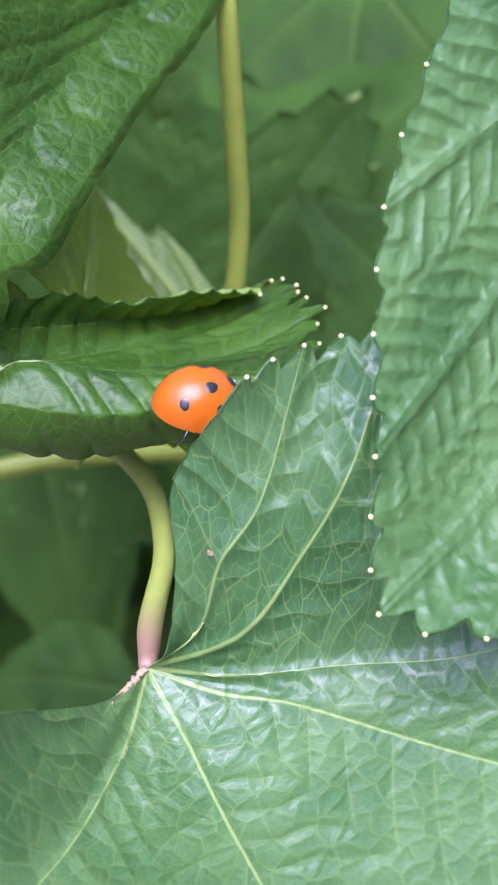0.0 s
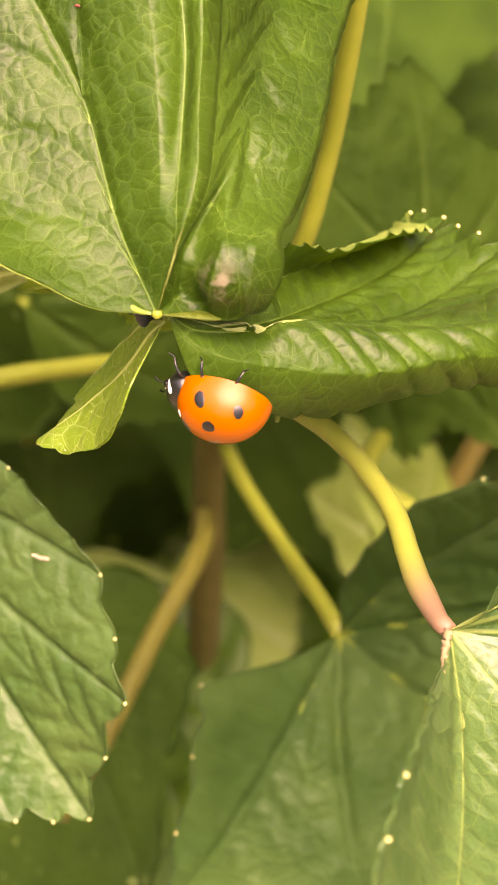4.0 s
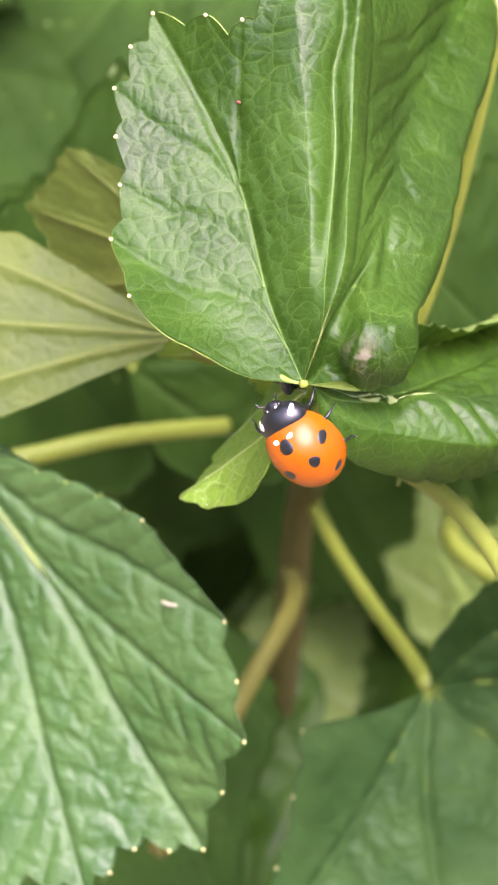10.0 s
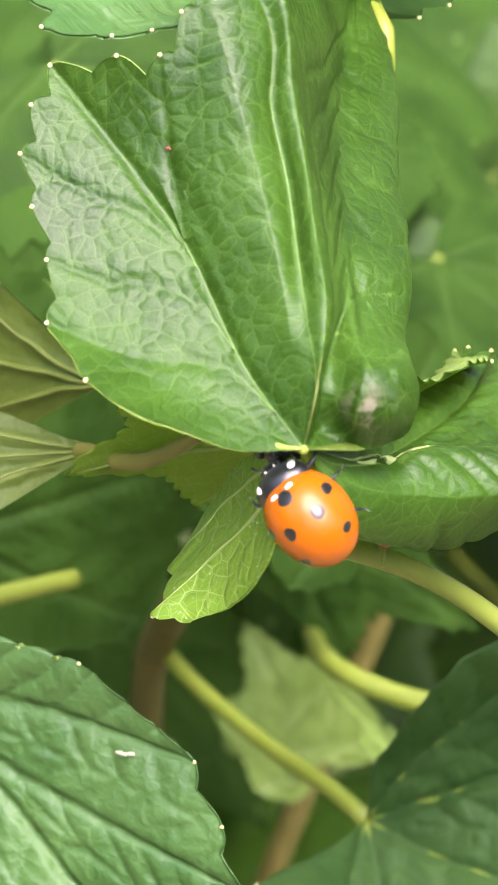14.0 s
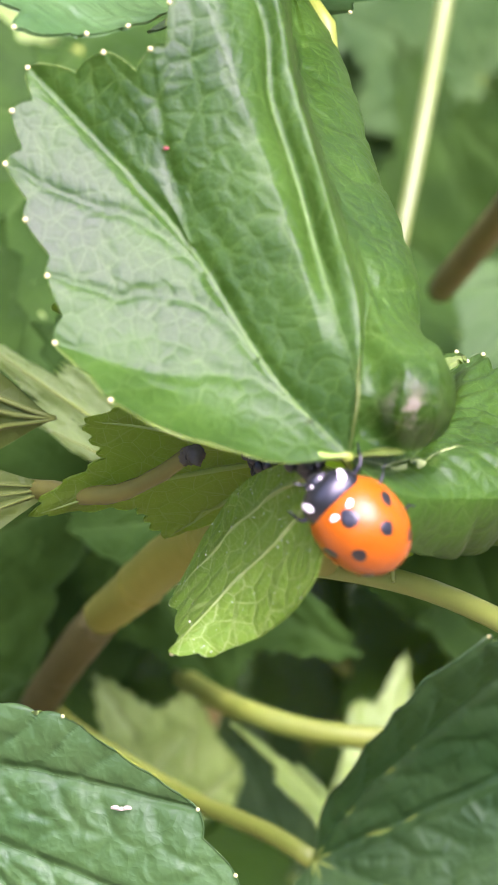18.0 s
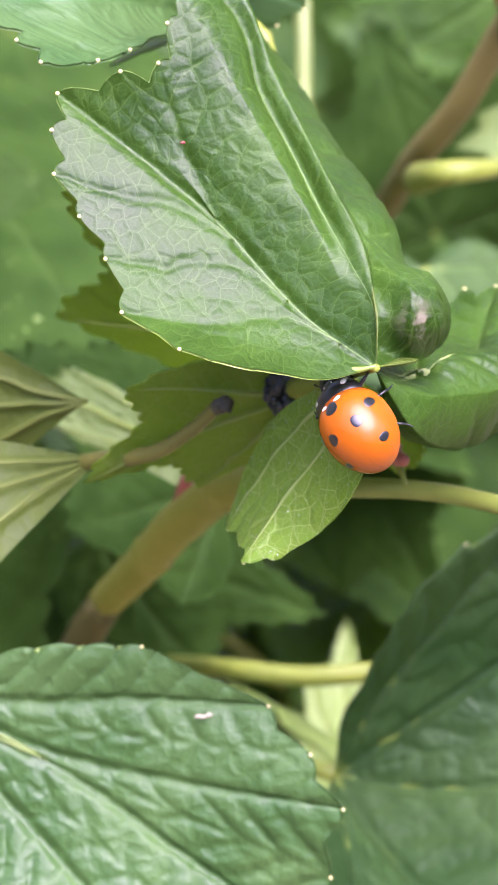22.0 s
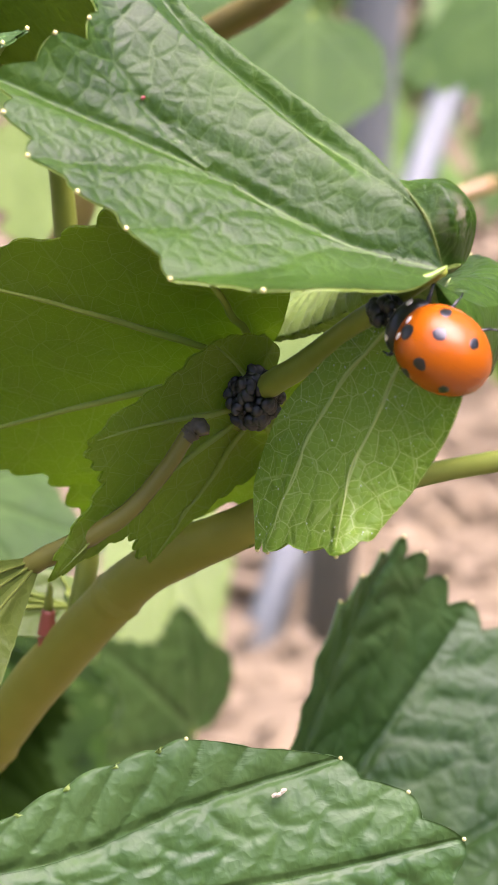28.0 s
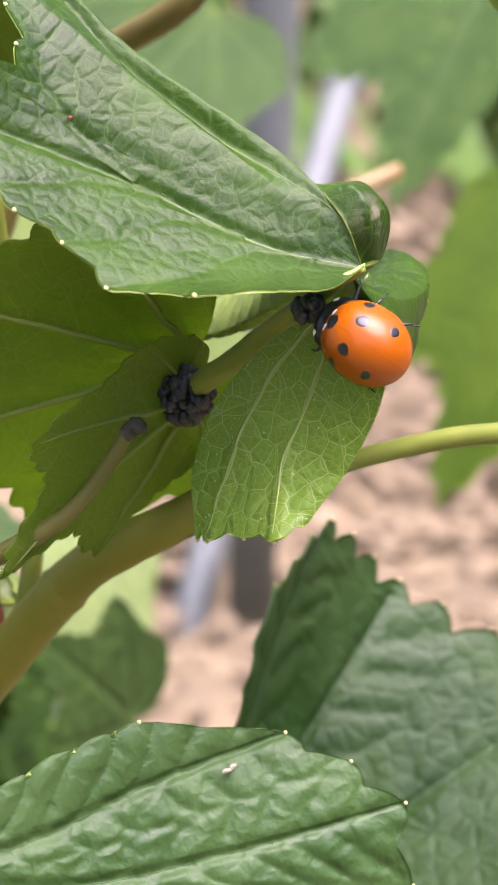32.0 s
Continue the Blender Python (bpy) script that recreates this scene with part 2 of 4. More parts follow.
def spline(points, n):
    """n points at even steps along a smooth curve through the given ones."""
    p = np.asarray(points, float)
    q = np.vstack([2 * p[0] - p[1], p, 2 * p[-1] - p[-2]])
    out = []
    for i in range(len(p) - 1):
        a, b, c, d = q[i : i + 4]
        for t in np.linspace(0, 1, 16, endpoint=False):
            out.append(0.5 * (2 * b + (c - a) * t + (2 * a - 5 * b + 4 * c - d) * t * t + (3 * b - a - 3 * c + d) * t**3))
    out.append(p[-1])
    out = np.array(out)
    s = np.r_[0, np.cumsum(np.linalg.norm(np.diff(out, axis=0), axis=1))]
    g = np.linspace(0, s[-1], n)
    return np.stack([np.interp(g, s, out[:, k]) for k in range(3)], 1)


def tube_mesh(name, points, radii, mat, n=24, sides=10, rough=0.0, seed=0):
    """A round stalk through points (mm), with radii (mm) along it, closed at both ends."""
    c = spline(points, n)
    rad = np.interp(np.linspace(0, 1, n), np.linspace(0, 1, len(radii)), radii)
    tan = np.gradient(c, axis=0)
    tan /= np.linalg.norm(tan, axis=1)[:, None] + 1e-12
    up = np.array([0.3, 0.2, 1.0])
    a = np.cross(tan, up)
    a /= np.linalg.norm(a, axis=1)[:, None] + 1e-9
    b = np.cross(tan, a)
    rng = np.random.default_rng(seed)
    th = np.linspace(0, 2 * np.pi, sides, endpoint=False)
    wob = 1 + rough * rng.normal(size=(n, sides))
    v = c[:, None] + (rad[:, None] * wob)[..., None] * (np.cos(th)[None, :, None] * a[:, None] + np.sin(th)[None, :, None] * b[:, None])
    v = np.vstack([v.reshape(-1, 3), c[:1], c[-1:]]) * 0.001
    i, j = np.meshgrid(np.arange(n - 1), np.arange(sides), indexing="ij")
    k = (j + 1) % sides
    quads = np.stack([i * sides + j, i * sides + k, (i + 1) * sides + k, (i + 1) * sides + j], -1).reshape(-1, 4)
    e = n * sides
    j = np.arange(0, sides, 2)
    cap = np.stack([(j + 2) % sides, (j + 1) % sides, j, 0 * j + e], -1)
    cap2 = np.stack([(n - 1) * sides + j, (n - 1) * sides + (j + 1) % sides, (n - 1) * sides + (j + 2) % sides, 0 * j + e + 1], -1)
    me = mesh_from(name, v, np.vstack([quads, cap, cap2]), [mat])
    along = np.r_[np.repeat(np.linspace(0, 1, n), sides), 0, 1]
    me.attributes.new("along", "FLOAT", "POINT").data.foreach_set("value", along.astype(np.float32))
    return me


def at_local(me, origin):
    """Moves a mesh's points so that origin (mm) is its zero."""
    n = len(me.vertices)
    co = np.empty(n * 3, np.float32)
    me.vertices.foreach_get("co", co)
    co = co.reshape(-1, 3) - np.asarray(origin, np.float32) * 0.001
    me.vertices.foreach_set("co", co.ravel())
    me.update()
    return me


def ball_mesh(name, radius, mat, seg=10, rings=6):
    bm = bmesh.new()
    bmesh.ops.create_uvsphere(bm, u_segments=seg, v_segments=rings, radius=radius)
    me = bpy.data.meshes.new(name)
    bm.to_mesh(me)
    bm.free()
    me.materials.append(mat)
    me.polygons.foreach_set("use_smooth", np.full(len(me.polygons), True))
    return me


GLAND_MESH = ball_mesh("gland", 0.00016, GLAND)


def smooth_noise(p, scale, seed):
    """Cheap smooth noise from a few sine waves; p (..., 3) in mm."""
    rng = np.random.default_rng(seed)
    out = 0
    for _ in range(7):
        k = rng.normal(size=3) / scale * 2.2
        out = out + np.sin(p @ k + rng.uniform(0, 6.28))
    return out / 3.0


def fan_blade(base, veins, notch, teeth, ns=40, nr=80, quilt=0.20, step=4.8, tooth=0.05, thick=0.22, seed=1, wave=0.07, slope=0.75, ribs=None, arc=None, depth=None, branches=()):
    """The blade of a lobed leaf that fans out from its base between curved main veins (mm). notch: depth of the bay in each sector; teeth: their number in each sector.
    Returns points of upper side, normals, vein strength and the places of the tooth tips."""
    n = len(veins)
    curves = np.stack([spline([base] + list(v), nr) for v in veins])
    u = np.concatenate([np.linspace(i, i + 1, ns, endpoint=False) for i in range(n - 1)] + [[n - 1.0]])
    q = np.concatenate([2 * curves[:1] - curves[1:2], curves, 2 * curves[-1:] - curves[-2:-1]])
    i = np.minimum(u.astype(int), n - 2)
    s = u - i
    a, b, c, d = (q[i + k] for k in range(4))
    t = s[:, None, None]
    hermite = 0.5 * (2 * b + (c - a) * t + (2 * a - 5 * b + 4 * c - d) * t**2 + (3 * b - a - 3 * c + d) * t**3)
    linear = b + (c - b) * t
    grid = 0.6 * hermite + 0.4 * linear
    x = np.array([teeth[k] for k in i]) * s
    rim = 1 - np.array([notch[k] for k in i]) * np.sin(np.pi * s) ** 2 - tooth * (1 - np.abs(np.cos(np.pi * x)))
    # pull the rim in along each ray
    r = np.linspace(0, 1, nr)
    pos = r[None] * rim[:, None] * (nr - 1)
    lo = np.minimum(pos.astype(int), nr - 2)
    f = (pos - lo)[..., None]
    rows = np.arange(len(u))[:, None]
    p = grid[rows, lo] * (1 - f) + grid[rows, lo + 1] * f

    def normals(p):
        du, dr = np.gradient(p, axis=0), np.gradient(p, axis=1)
        nn = np.cross(du, dr)
        return nn / (np.linalg.norm(nn, axis=2)[..., None] + 1e-12)

    nn = normals(p)
    # distance to the nearest main vein, and the place along it
    flatp = p.reshape(-1, 3)
    best, second = np.full(len(flatp), 50.0), np.full(len(flatp), 50.0)
    along, turn, deep = np.zeros(len(flatp)), np.zeros(len(flatp)), np.ones(len(flatp))
    column = np.repeat(u, nr)
    lines = [(curves[m][::2], m, (depth or {}).get(m, 1.0)) for m in (ribs if ribs else range(1, n - 1))]
    for way in branches:
        way = spline([(a, b, 0.0) for a, b in way], 60)
        cu, cr = np.clip(way[:, 0], 0, n - 1) * ns, np.clip(way[:, 1], 0, 1) * (nr - 1)
        lines.append((p[np.minimum(np.round(cu).astype(int), len(u) - 1), np.round(cr).astype(int)], way[30, 0], 0.32))
    for line, m, hollow in lines:
        run = np.r_[0, np.cumsum(np.linalg.norm(np.diff(line, axis=0), axis=1))]
        d2 = (flatp**2).sum(1)[:, None] + (line**2).sum(1)[None] - 2 * flatp @ line.T
        hit = d2.argmin(1)
        way = np.gradient(line, axis=0)
        way /= np.linalg.norm(way, axis=1)[:, None] + 1e-9
        off = flatp - line[hit]
        inner = (hit > 0) & (hit < len(line) - 1)
        slide = (off * way[hit]).sum(1) * inner
        off = off - slide[:, None] * way[hit]
        d = np.linalg.norm(off, axis=1)
        closer = d < best
        second = np.where(closer, best, np.minimum(second, d))
        best = np.where(closer, d, best)
        along = np.where(closer, run[hit] + slide, along)
        turn = np.where(closer, 0.5 * (column < m) + 0.37 * m, turn)
        deep = np.where(closer, hollow, deep)
    gap, along, turn, deep = (v.reshape(p.shape[:2]) for v in (best, along, turn, deep))
    fade = np.clip((second.reshape(gap.shape) - gap) / 1.2, 0, 1)
    fade = fade * fade * (3 - 2 * fade)
    k = (along - gap * slope) / step + smooth_noise(p, 5.0, seed) * 0.25 + turn
    swell = (1 - np.exp(-gap / 0.9)) * fade
    height = quilt * swell * (np.abs(np.sin(np.pi * k)) ** 0.7 - 0.5) + wave * smooth_noise(p, 6.0, seed + 3) * r[None] + 0.012 * smooth_noise(p, 1.2, seed + 5)
    height -= 0.36 * deep * np.exp(-((gap / 0.55) ** 2))
    height *= np.minimum(r * 6, 1)[None]
    p = p + nn * height[..., None]
    nn = normals(p)
    gap = gap / (1.5 * (1 - r[None]) ** 1.2 + 0.35)
    strength = fade * np.clip(gap * 2, 0, 1)
    vein = np.stack([gap, k, strength], -1)
    # unrolled coordinates for the net of small veins: in one plane, or in two halves that meet at one vein
    q = p - np.asarray(base, float)
    if arc is not None:
        e = curves[arc][int(nr * 0.6)] - np.asarray(base, float)
        e /= np.linalg.norm(e)
        out = np.linalg.norm(q - (q @ e)[..., None] * e, axis=2) * np.where(u < arc, -1, 1)[:, None]
        flat = np.stack([q @ e, out, 0 * out], -1) + 200.0
    else:
        w = q.reshape(-1, 3) - q.reshape(-1, 3).mean(0)
        axes = np.linalg.eigh(w.T @ w)[1]
        flat = np.stack([q @ axes[:, 2], q @ axes[:, 1], 0 * q[..., 0]], -1) + 200.0
    tips = []
    for m in range(n - 1):
        for j in range(teeth[m]):
            tips.append(p[min(m * ns + round(j * ns / max(teeth[m], 1)), len(u) - 1), -1])
    tips.append(p[-1, -1])
    return p, nn, vein, curves, tips, flat


def fan_leaf(name, label, base, veins, notch, teeth, mats=(None, None), thick=0.22, stalk=None, stalk_r=(0.9, 0.8), stalk_mat=None, tubes=0.22, glands=True, flip=False, group="currant leaves", vein_mat=None, rim_mat=None, **kw):
    """A leaf as one thing: blade with an upper and a lower side, main veins, stalk and the glands on its teeth."""
    top, under = mats[0] or LEAF_TOP, mats[1] or LEAF_UNDER
    root = tagged(new(name), label, "leaf", group)
    root.location = Vector(base) * 0.001
    p, nn, vein, curves, tips, flat = fan_blade(base, veins, notch, teeth, **kw)
    if flip:
        nn = -nn
    nu, nr = p.shape[:2]
    reach = np.linalg.norm(p - np.asarray(base, float), axis=2)[..., None]
    up, low = p.reshape(-1, 3), (p - nn * thick * np.clip(0.05 + reach / 9.0, 0, 1)).reshape(-1, 3)
    verts = (np.vstack([up, low]) - np.asarray(base, float)) * 0.001
    i, j = np.meshgrid(np.arange(nu - 1), np.arange(nr - 1), indexing="ij")
    a = (i * nr + j).ravel()
    quad = np.stack([a, a + nr, a + nr + 1, a + 1], -1)
    if flip:
        quad = quad[:, ::-1]
    m = nu * nr
    back = quad[:, ::-1] + m
    e1 = np.arange(nu - 1) * nr + nr - 1
    edge = [np.stack([e1, e1 + nr, e1 + nr + m, e1 + m], -1)]
    e2 = np.arange(nr - 1)
    edge.append(np.stack([e2, e2 + 1, e2 + 1 + m, e2 + m], -1))
    e3 = (nu - 1) * nr + np.arange(nr - 1)
    edge.append(np.stack([e3 + 1, e3, e3 + m, e3 + 1 + m], -1))
    edge = np.vstack(edge)
    if not flip:
        edge = edge[:, ::-1]
    faces = np.vstack([quad, back, edge])
    slots = np.r_[np.zeros(len(quad)), np.ones(len(back)), np.full(nu + nr - 2, 2), np.zeros(nr - 1)]
    blade = put(new("blade", mesh_from("blade", verts, faces, [top, under, rim_mat or top], slots, np.vstack([vein.reshape(-1, 3)] * 2), flat=np.vstack([flat.reshape(-1, 3)] * 2))), root)
    if tubes:
        ribs = kw.get("ribs") or range(1, len(curves) - 1)
        for c in [curves[m] for m in ribs]:
            idx = np.linspace(0, nr - 1, 14).astype(int)
            ui = [int(np.argmin(np.linalg.norm(p[:, q] - c[q], axis=1))) for q in idx]
            path = np.array([p[x, q] - nn[x, q] * thick for x, q in zip(ui, idx)])[:-1]
            put(new("vein", at_local(tube_mesh("vein", path, (tubes * 0.8, tubes, tubes * 0.6, tubes * 0.25), vein_mat or VEIN, 20, 8), base)), root)
    if glands:
        for t in tips:
            g = put(new("gland", GLAND_MESH), root)
            g.location = (np.asarray(t) - np.asarray(base)) * 0.001
    if stalk is not None:
        put(new("petiole", at_local(tube_mesh("petiole", [base] + list(stalk), stalk_r, stalk_mat or STALK, 24, 12, 0.01), base)), root)
    return root


def lobed_leaf(name, label, base, tip, side, width=1.0, cup=0.1, droop=0.15, fold=0.0, mats=(None, None), detail=1.0, twist=0.0, narrow=False, **kw):
    """A currant leaf with five lobes of the usual outline: base to tip, side gives the way of its left edge."""
    base, tip, side = (np.asarray(v, float) for v in (base, tip, side))
    ex = tip - base
    L = np.linalg.norm(ex)
    ex /= L
    ey = side - ex * (side @ ex)
    ey /= np.linalg.norm(ey)
    ez = np.cross(ex, ey)

    def at(x, y):
        y = y * width
        return base + L * (x * ex + y * ey + (cup * y * y + fold * abs(y) - droop * x * x + droop * x + twist * x * y) * ez)

    half = [
        [(-0.08, 0.09), (-0.15, 0.22), (-0.13, 0.36)],
        [(0.0, 0.15), (0.02, 0.34), (0.06, 0.52)],
        [(0.2, 0.18), (0.42, 0.36), (0.62, 0.50)],
    ]
    if narrow:
        half = [[(0.08, 0.05), (0.25, 0.17), (0.44, 0.30)], [(0.2, 0.06), (0.5, 0.2), (0.8, 0.32)]]
        kw.setdefault("notch", (0.0, 0.03, 0.03, 0.0))
        kw.setdefault("teeth", (4, 4, 4, 4))
        kw.setdefault("tooth", 0.03)
    veins = [[at(x, y) for x, y in v] for v in half] + [[at(0.33, 0), at(0.67, 0), at(1, 0)]] + [[at(x, -y) for x, y in v] for v in half[::-1]]
    kw.setdefault("notch", (0.0, 0.10, 0.20, 0.20, 0.10, 0.0))
    kw.setdefault("teeth", (3, 5, 7, 7, 5, 3))
    kw.setdefault("ns", int(26 * detail))
    kw.setdefault("nr", int(60 * detail))
    return fan_leaf(name, label, base, veins, mats=mats, **kw)


def stem(name, label, points, radii, mat, group="stems", n=30, category="stem", rough=0.01, nodes=()):
    """A stem through points (mm); nodes: where along it (0 to 1) the swollen rings sit from which leaves grow."""
    me = at_local(tube_mesh(name, points, radii, mat, n, 14, rough), points[0])
    if not nodes:
        ob = tagged(new(name, me), label, category, group)
        ob.location = Vector(points[0]) * 0.001
        return ob
    root = tagged(new(name), label, category, group)
    root.location = Vector(points[0]) * 0.001
    put(new("shoot", me), root)
    c = spline(points, 101)
    rad = np.interp(np.linspace(0, 1, 101), np.linspace(0, 1, len(radii)), radii)
    for f in nodes:
        k = int(f * 100)
        r0 = rad[k]
        ring = [c[max(k - 2, 0)], c[k], c[min(k + 2, 100)]]
        put(new("node", at_local(tube_mesh("node", ring, (r0 * 0.95, r0 * 1.08, r0 * 0.98), mat, 12, 14, 0.02), points[0])), root)
    return root


# ---- ground ----
SOIL = plain_material("brown_mulch", (0.05, 0.041, 0.022), (0.255, 0.205, 0.110), 18, 0.9, 0.8)
n = 60
gx = np.sign(np.linspace(-1, 1, n)) * np.abs(np.linspace(-1, 1, n)) ** 3 * 60
X, Y = np.meshgrid(gx, gx, indexing="ij")
Z = 0.012 * np.sin(X * 7 + 1) * np.cos(Y * 5) * np.exp(-(X**2 + Y**2) / 40)
i, j = np.meshgrid(np.arange(n - 1), np.arange(n - 1), indexing="ij")
q = (i * n + j).ravel()
ground = new("ground", mesh_from("ground", np.stack([X, Y, Z], -1).reshape(-1, 3), np.stack([q, q + n, q + n + 1, q + 1], -1), [SOIL]))
tagged(ground, "bare brown mulched soil under the currant bushes", "ground", kind="structure")

# ---- bark chips on the soil ----
CHIP = plain_material("weathered_bark_chip", (0.10, 0.080, 0.044), (0.31, 0.255, 0.155), 40, 0.85, 0.3, 0.2)
cr = np.random.default_rng(21)
n = 16000
c = np.stack([cr.uniform(-0.2, 1.9, n), cr.uniform(0.1, 1.8, n), cr.uniform(0.002, 0.02, n)], 1)
c = c[c[:, 0] * 0.77 + c[:, 1] * 0.64 < 1.5]
n = len(c)
th = cr.uniform(0, 2 * np.pi, n)
a = np.stack([np.cos(th), np.sin(th), cr.normal(0, 0.2, n)], 1) * cr.uniform(0.004, 0.013, n)[:, None]
b = np.stack([-np.sin(th), np.cos(th), cr.normal(0, 0.3, n)], 1) * cr.uniform(0.002, 0.006, n)[:, None]
top = np.stack([c - a - 0.6 * b, c + 0.8 * a - b, c + a + 0.7 * b, c - 0.7 * a + b], 1)
v = np.concatenate([top, top - (0, 0, 0.003)], 1).reshape(-1, 3)
box = np.array([(0, 1, 2, 3), (7, 6, 5, 4), (0, 4, 5, 1), (1, 5, 6, 2), (2, 6, 7, 3), (3, 7, 4, 0)])
tagged(new("bark_mulch", mesh_from("bark_mulch", v, (8 * np.arange(n)[:, None, None] + box).reshape(-1, 4), [CHIP], smooth=False)), "loose brown bark chips strewn over the soil", "mulch", kind="stuff")

# ---- the curled leaf: upper lobes ----
A_BASE = (-0.4, -2.8, 496.6)
TIP_A = (-10.55, 25.53, 517.90)
KNOB = Vector((3.4, 2.2, 497.0))


def on_knob(right, up, out):
    """A place on the swollen knob at the leaf's base, in its own axes."""
    return tuple(KNOB + 3.5 * (right * Vector((1, 0, 0)) + up * Vector((0, 0.69, 0.72)) + out * Vector((0, -0.72, 0.69))))


SIDE_LOBE = [
    [(-4.5, -3.5, 496.6), (-8, -3.2, 497.4), (-11.4, -2.85, 498.2), (-14.5, -0.4, 498.2)],
    [(-4.2, -1.2, 496.9), (-8.5, 0.4, 497.5), (-13.0, 2.2, 497.9), (-17.5, 4.5, 498.4)],
    [(-4.3, 0.4, 497.4), (-8.7, 3.4, 498.5), (-13.2, 5.8, 499.4), (-18.0, 7.85, 500.8)],
    [(-4.5, 1.5, 497.9), (-9.0, 6.4, 500.2), (-14.4, 10.4, 502.4), (-20.6, 13.9, 504.5)],
    [(-4.7, 2.5, 498.4), (-9.0, 9.2, 501.9), (-12.5, 12.9, 504.2), (-16.2, 16.2, 506.4), (-19.4, 18.8, 508.3)],
    [(-4.2, 3.3, 499.3), (-8.4, 10.3, 503.3), (-11.3, 14.0, 505.7), (-13.3, 16.3, 508.1), (-15.0, 17.8, 510.3)],
    [(-3.6, 3.9, 500.4), (-7.5, 10.6, 504.6), (-9.7, 13.8, 506.7), (-10.9, 15.9, 508.4), (-12.2, 17.6, 510.9)],
]
MIDDLE_LOBE = [
    [(-2.4, 4.4, 502.0), (-4.9, 11.2, 506.5), (-7.5, 16.6, 510.8), (-10.3, 22.1, 515.2)],
    [(-0.2, -0.2, 499.9), (-1.0, 3.2, 501.7), (-2.0, 8.0, 503.5), (-3.1, 12.6, 505.9), (-4.6, 16.6, 508.8), (-5.4, 20.9, 512.5), TIP_A],
    [(-0.1, -0.5, 499.9), (0.1, 4.0, 502.6), (-1.0, 8.4, 504.9), (-2.1, 13.1, 507.2), (-3.4, 17.5, 510.0), (-4.5, 22.0, 513.6), (-7.6, 27.0, 518.0)],
    [(0.1, -0.3, 499.8), (0.9, 4.4, 501.3), (0.3, 9.0, 502.9), (-0.7, 13.9, 504.5), (-1.8, 18.3, 506.5), (-3.0, 22.6, 509.5), (-5.9, 28.0, 514.0)],
]
FLANK = [
    [on_knob(-0.85, -0.6, 0.45), on_knob(-0.86, -0.2, 0.62), on_knob(-0.84, 0.25, 0.66), (1.1, 4.7, 499.9), (1.7, 9.0, 500.7), (1.5, 14.4, 500.8), (0.8, 26.0, 501.0), (1.1, 38.0, 500.5), (1.5, 51.0, 501.5)],
    [on_knob(-0.25, -0.93, 0.3), on_knob(-0.25, -0.45, 0.90), on_knob(-0.2, 0.08, 1.12), on_knob(-0.15, 0.68, 0.86), (2.7, 7.4, 499.3), (3.2, 11.5, 499.9), (3.2, 16.0, 500.0), (2.3, 26.0, 500.2), (2.3, 37.5, 500.0), (1.6, 50.0, 500.8)],
    [on_knob(0.3, -0.88, 0.3), on_knob(0.48, -0.38, 0.82), on_knob(0.5, 0.12, 0.92), on_knob(0.42, 0.75, 0.62), (4.5, 8.2, 498.3), (4.9, 12.0, 499.2), (4.8, 16.5, 499.3), (4.0, 26.0, 499.4), (3.8, 37.0, 499.4), (2.4, 49.0, 500.0)],
    [on_knob(0.6, -0.72, 0.0), on_knob(0.93, -0.22, 0.25), on_knob(0.93, 0.32, 0.2), on_knob(0.7, 0.9, 0.1), (6.0, 9.0, 497.0), (6.3, 13.0, 498.0), (6.1, 18.0, 498.3), (5.4, 26.0, 498.3), (5.3, 36.0, 498.3), (3.6, 49.0, 499.0)],
    [on_knob(0.55, -0.6, -0.4), on_knob(0.9, -0.2, -0.35), on_knob(0.92, 0.35, -0.4), on_knob(0.75, 0.9, -0.5), (6.2, 10.0, 495.4), (6.5, 14.0, 496.6), (6.3, 18.5, 497.2), (5.6, 26.4, 497.2), (5.6, 36.4, 497.2), (3.8, 49.0, 498.0)],
]
upper = fan_leaf(
    "curled_leaf", "glossy green currant leaf folded and puckered by aphids", A_BASE, SIDE_LOBE + MIDDLE_LOBE + FLANK,
    mats=(LEAF_TOP, LEAF_OLIVE_SHADED), notch=(0,) * 15, teeth=(1, 1, 2, 2, 1, 1, 2, 1, 1, 1, 1, 0, 0, 0, 0), tooth=0.04, ns=30, nr=230, quilt=0.09, step=3.0, wave=0.025, ribs=(4, 8), depth={4: 0.9, 8: 0.4}, tubes=0,
    branches=[[(4, 0.26), (3.0, 0.5), (2.3, 0.75), (2.0, 1.0)], [(4, 0.46), (3.5, 0.66), (3.1, 0.85), (3.0, 1.0)], [(4, 0.10), (2.6, 0.3), (1.4, 0.6), (1.0, 1.0)], [(4, 0.52), (4.7, 0.66), (5.4, 0.82), (6.0, 1.0)],
              [(10, 0.08), (10, 0.3), (10, 0.6), (10, 1.0)], [(10, 0.15), (11.5, 0.185), (12.4, 0.205), (13.4, 0.225)], [(10, 0.24), (11.5, 0.30), (12.4, 0.34), (13.4, 0.37)]] + [[(10, r0), (11.5, r0 + 0.06), (13, r0 + 0.10), (15, r0 + 0.14)] for r0 in (0.34, 0.44, 0.54, 0.64, 0.74)], arc=8, rim_mat=LEAF_EDGE, thick=0.16,
    stalk=[(-0.6, 3, 492), (-0.3, 9, 486.5), (-0.4, 13.5, 482.5), (1, 20, 474)], stalk_r=(0.3, 0.8, 0.9, 0.95, 1.0),
)
blade = [c for c in upper.children if c.name.startswith("blade")][0].data
co = np.empty(len(blade.vertices) * 3, np.float32)
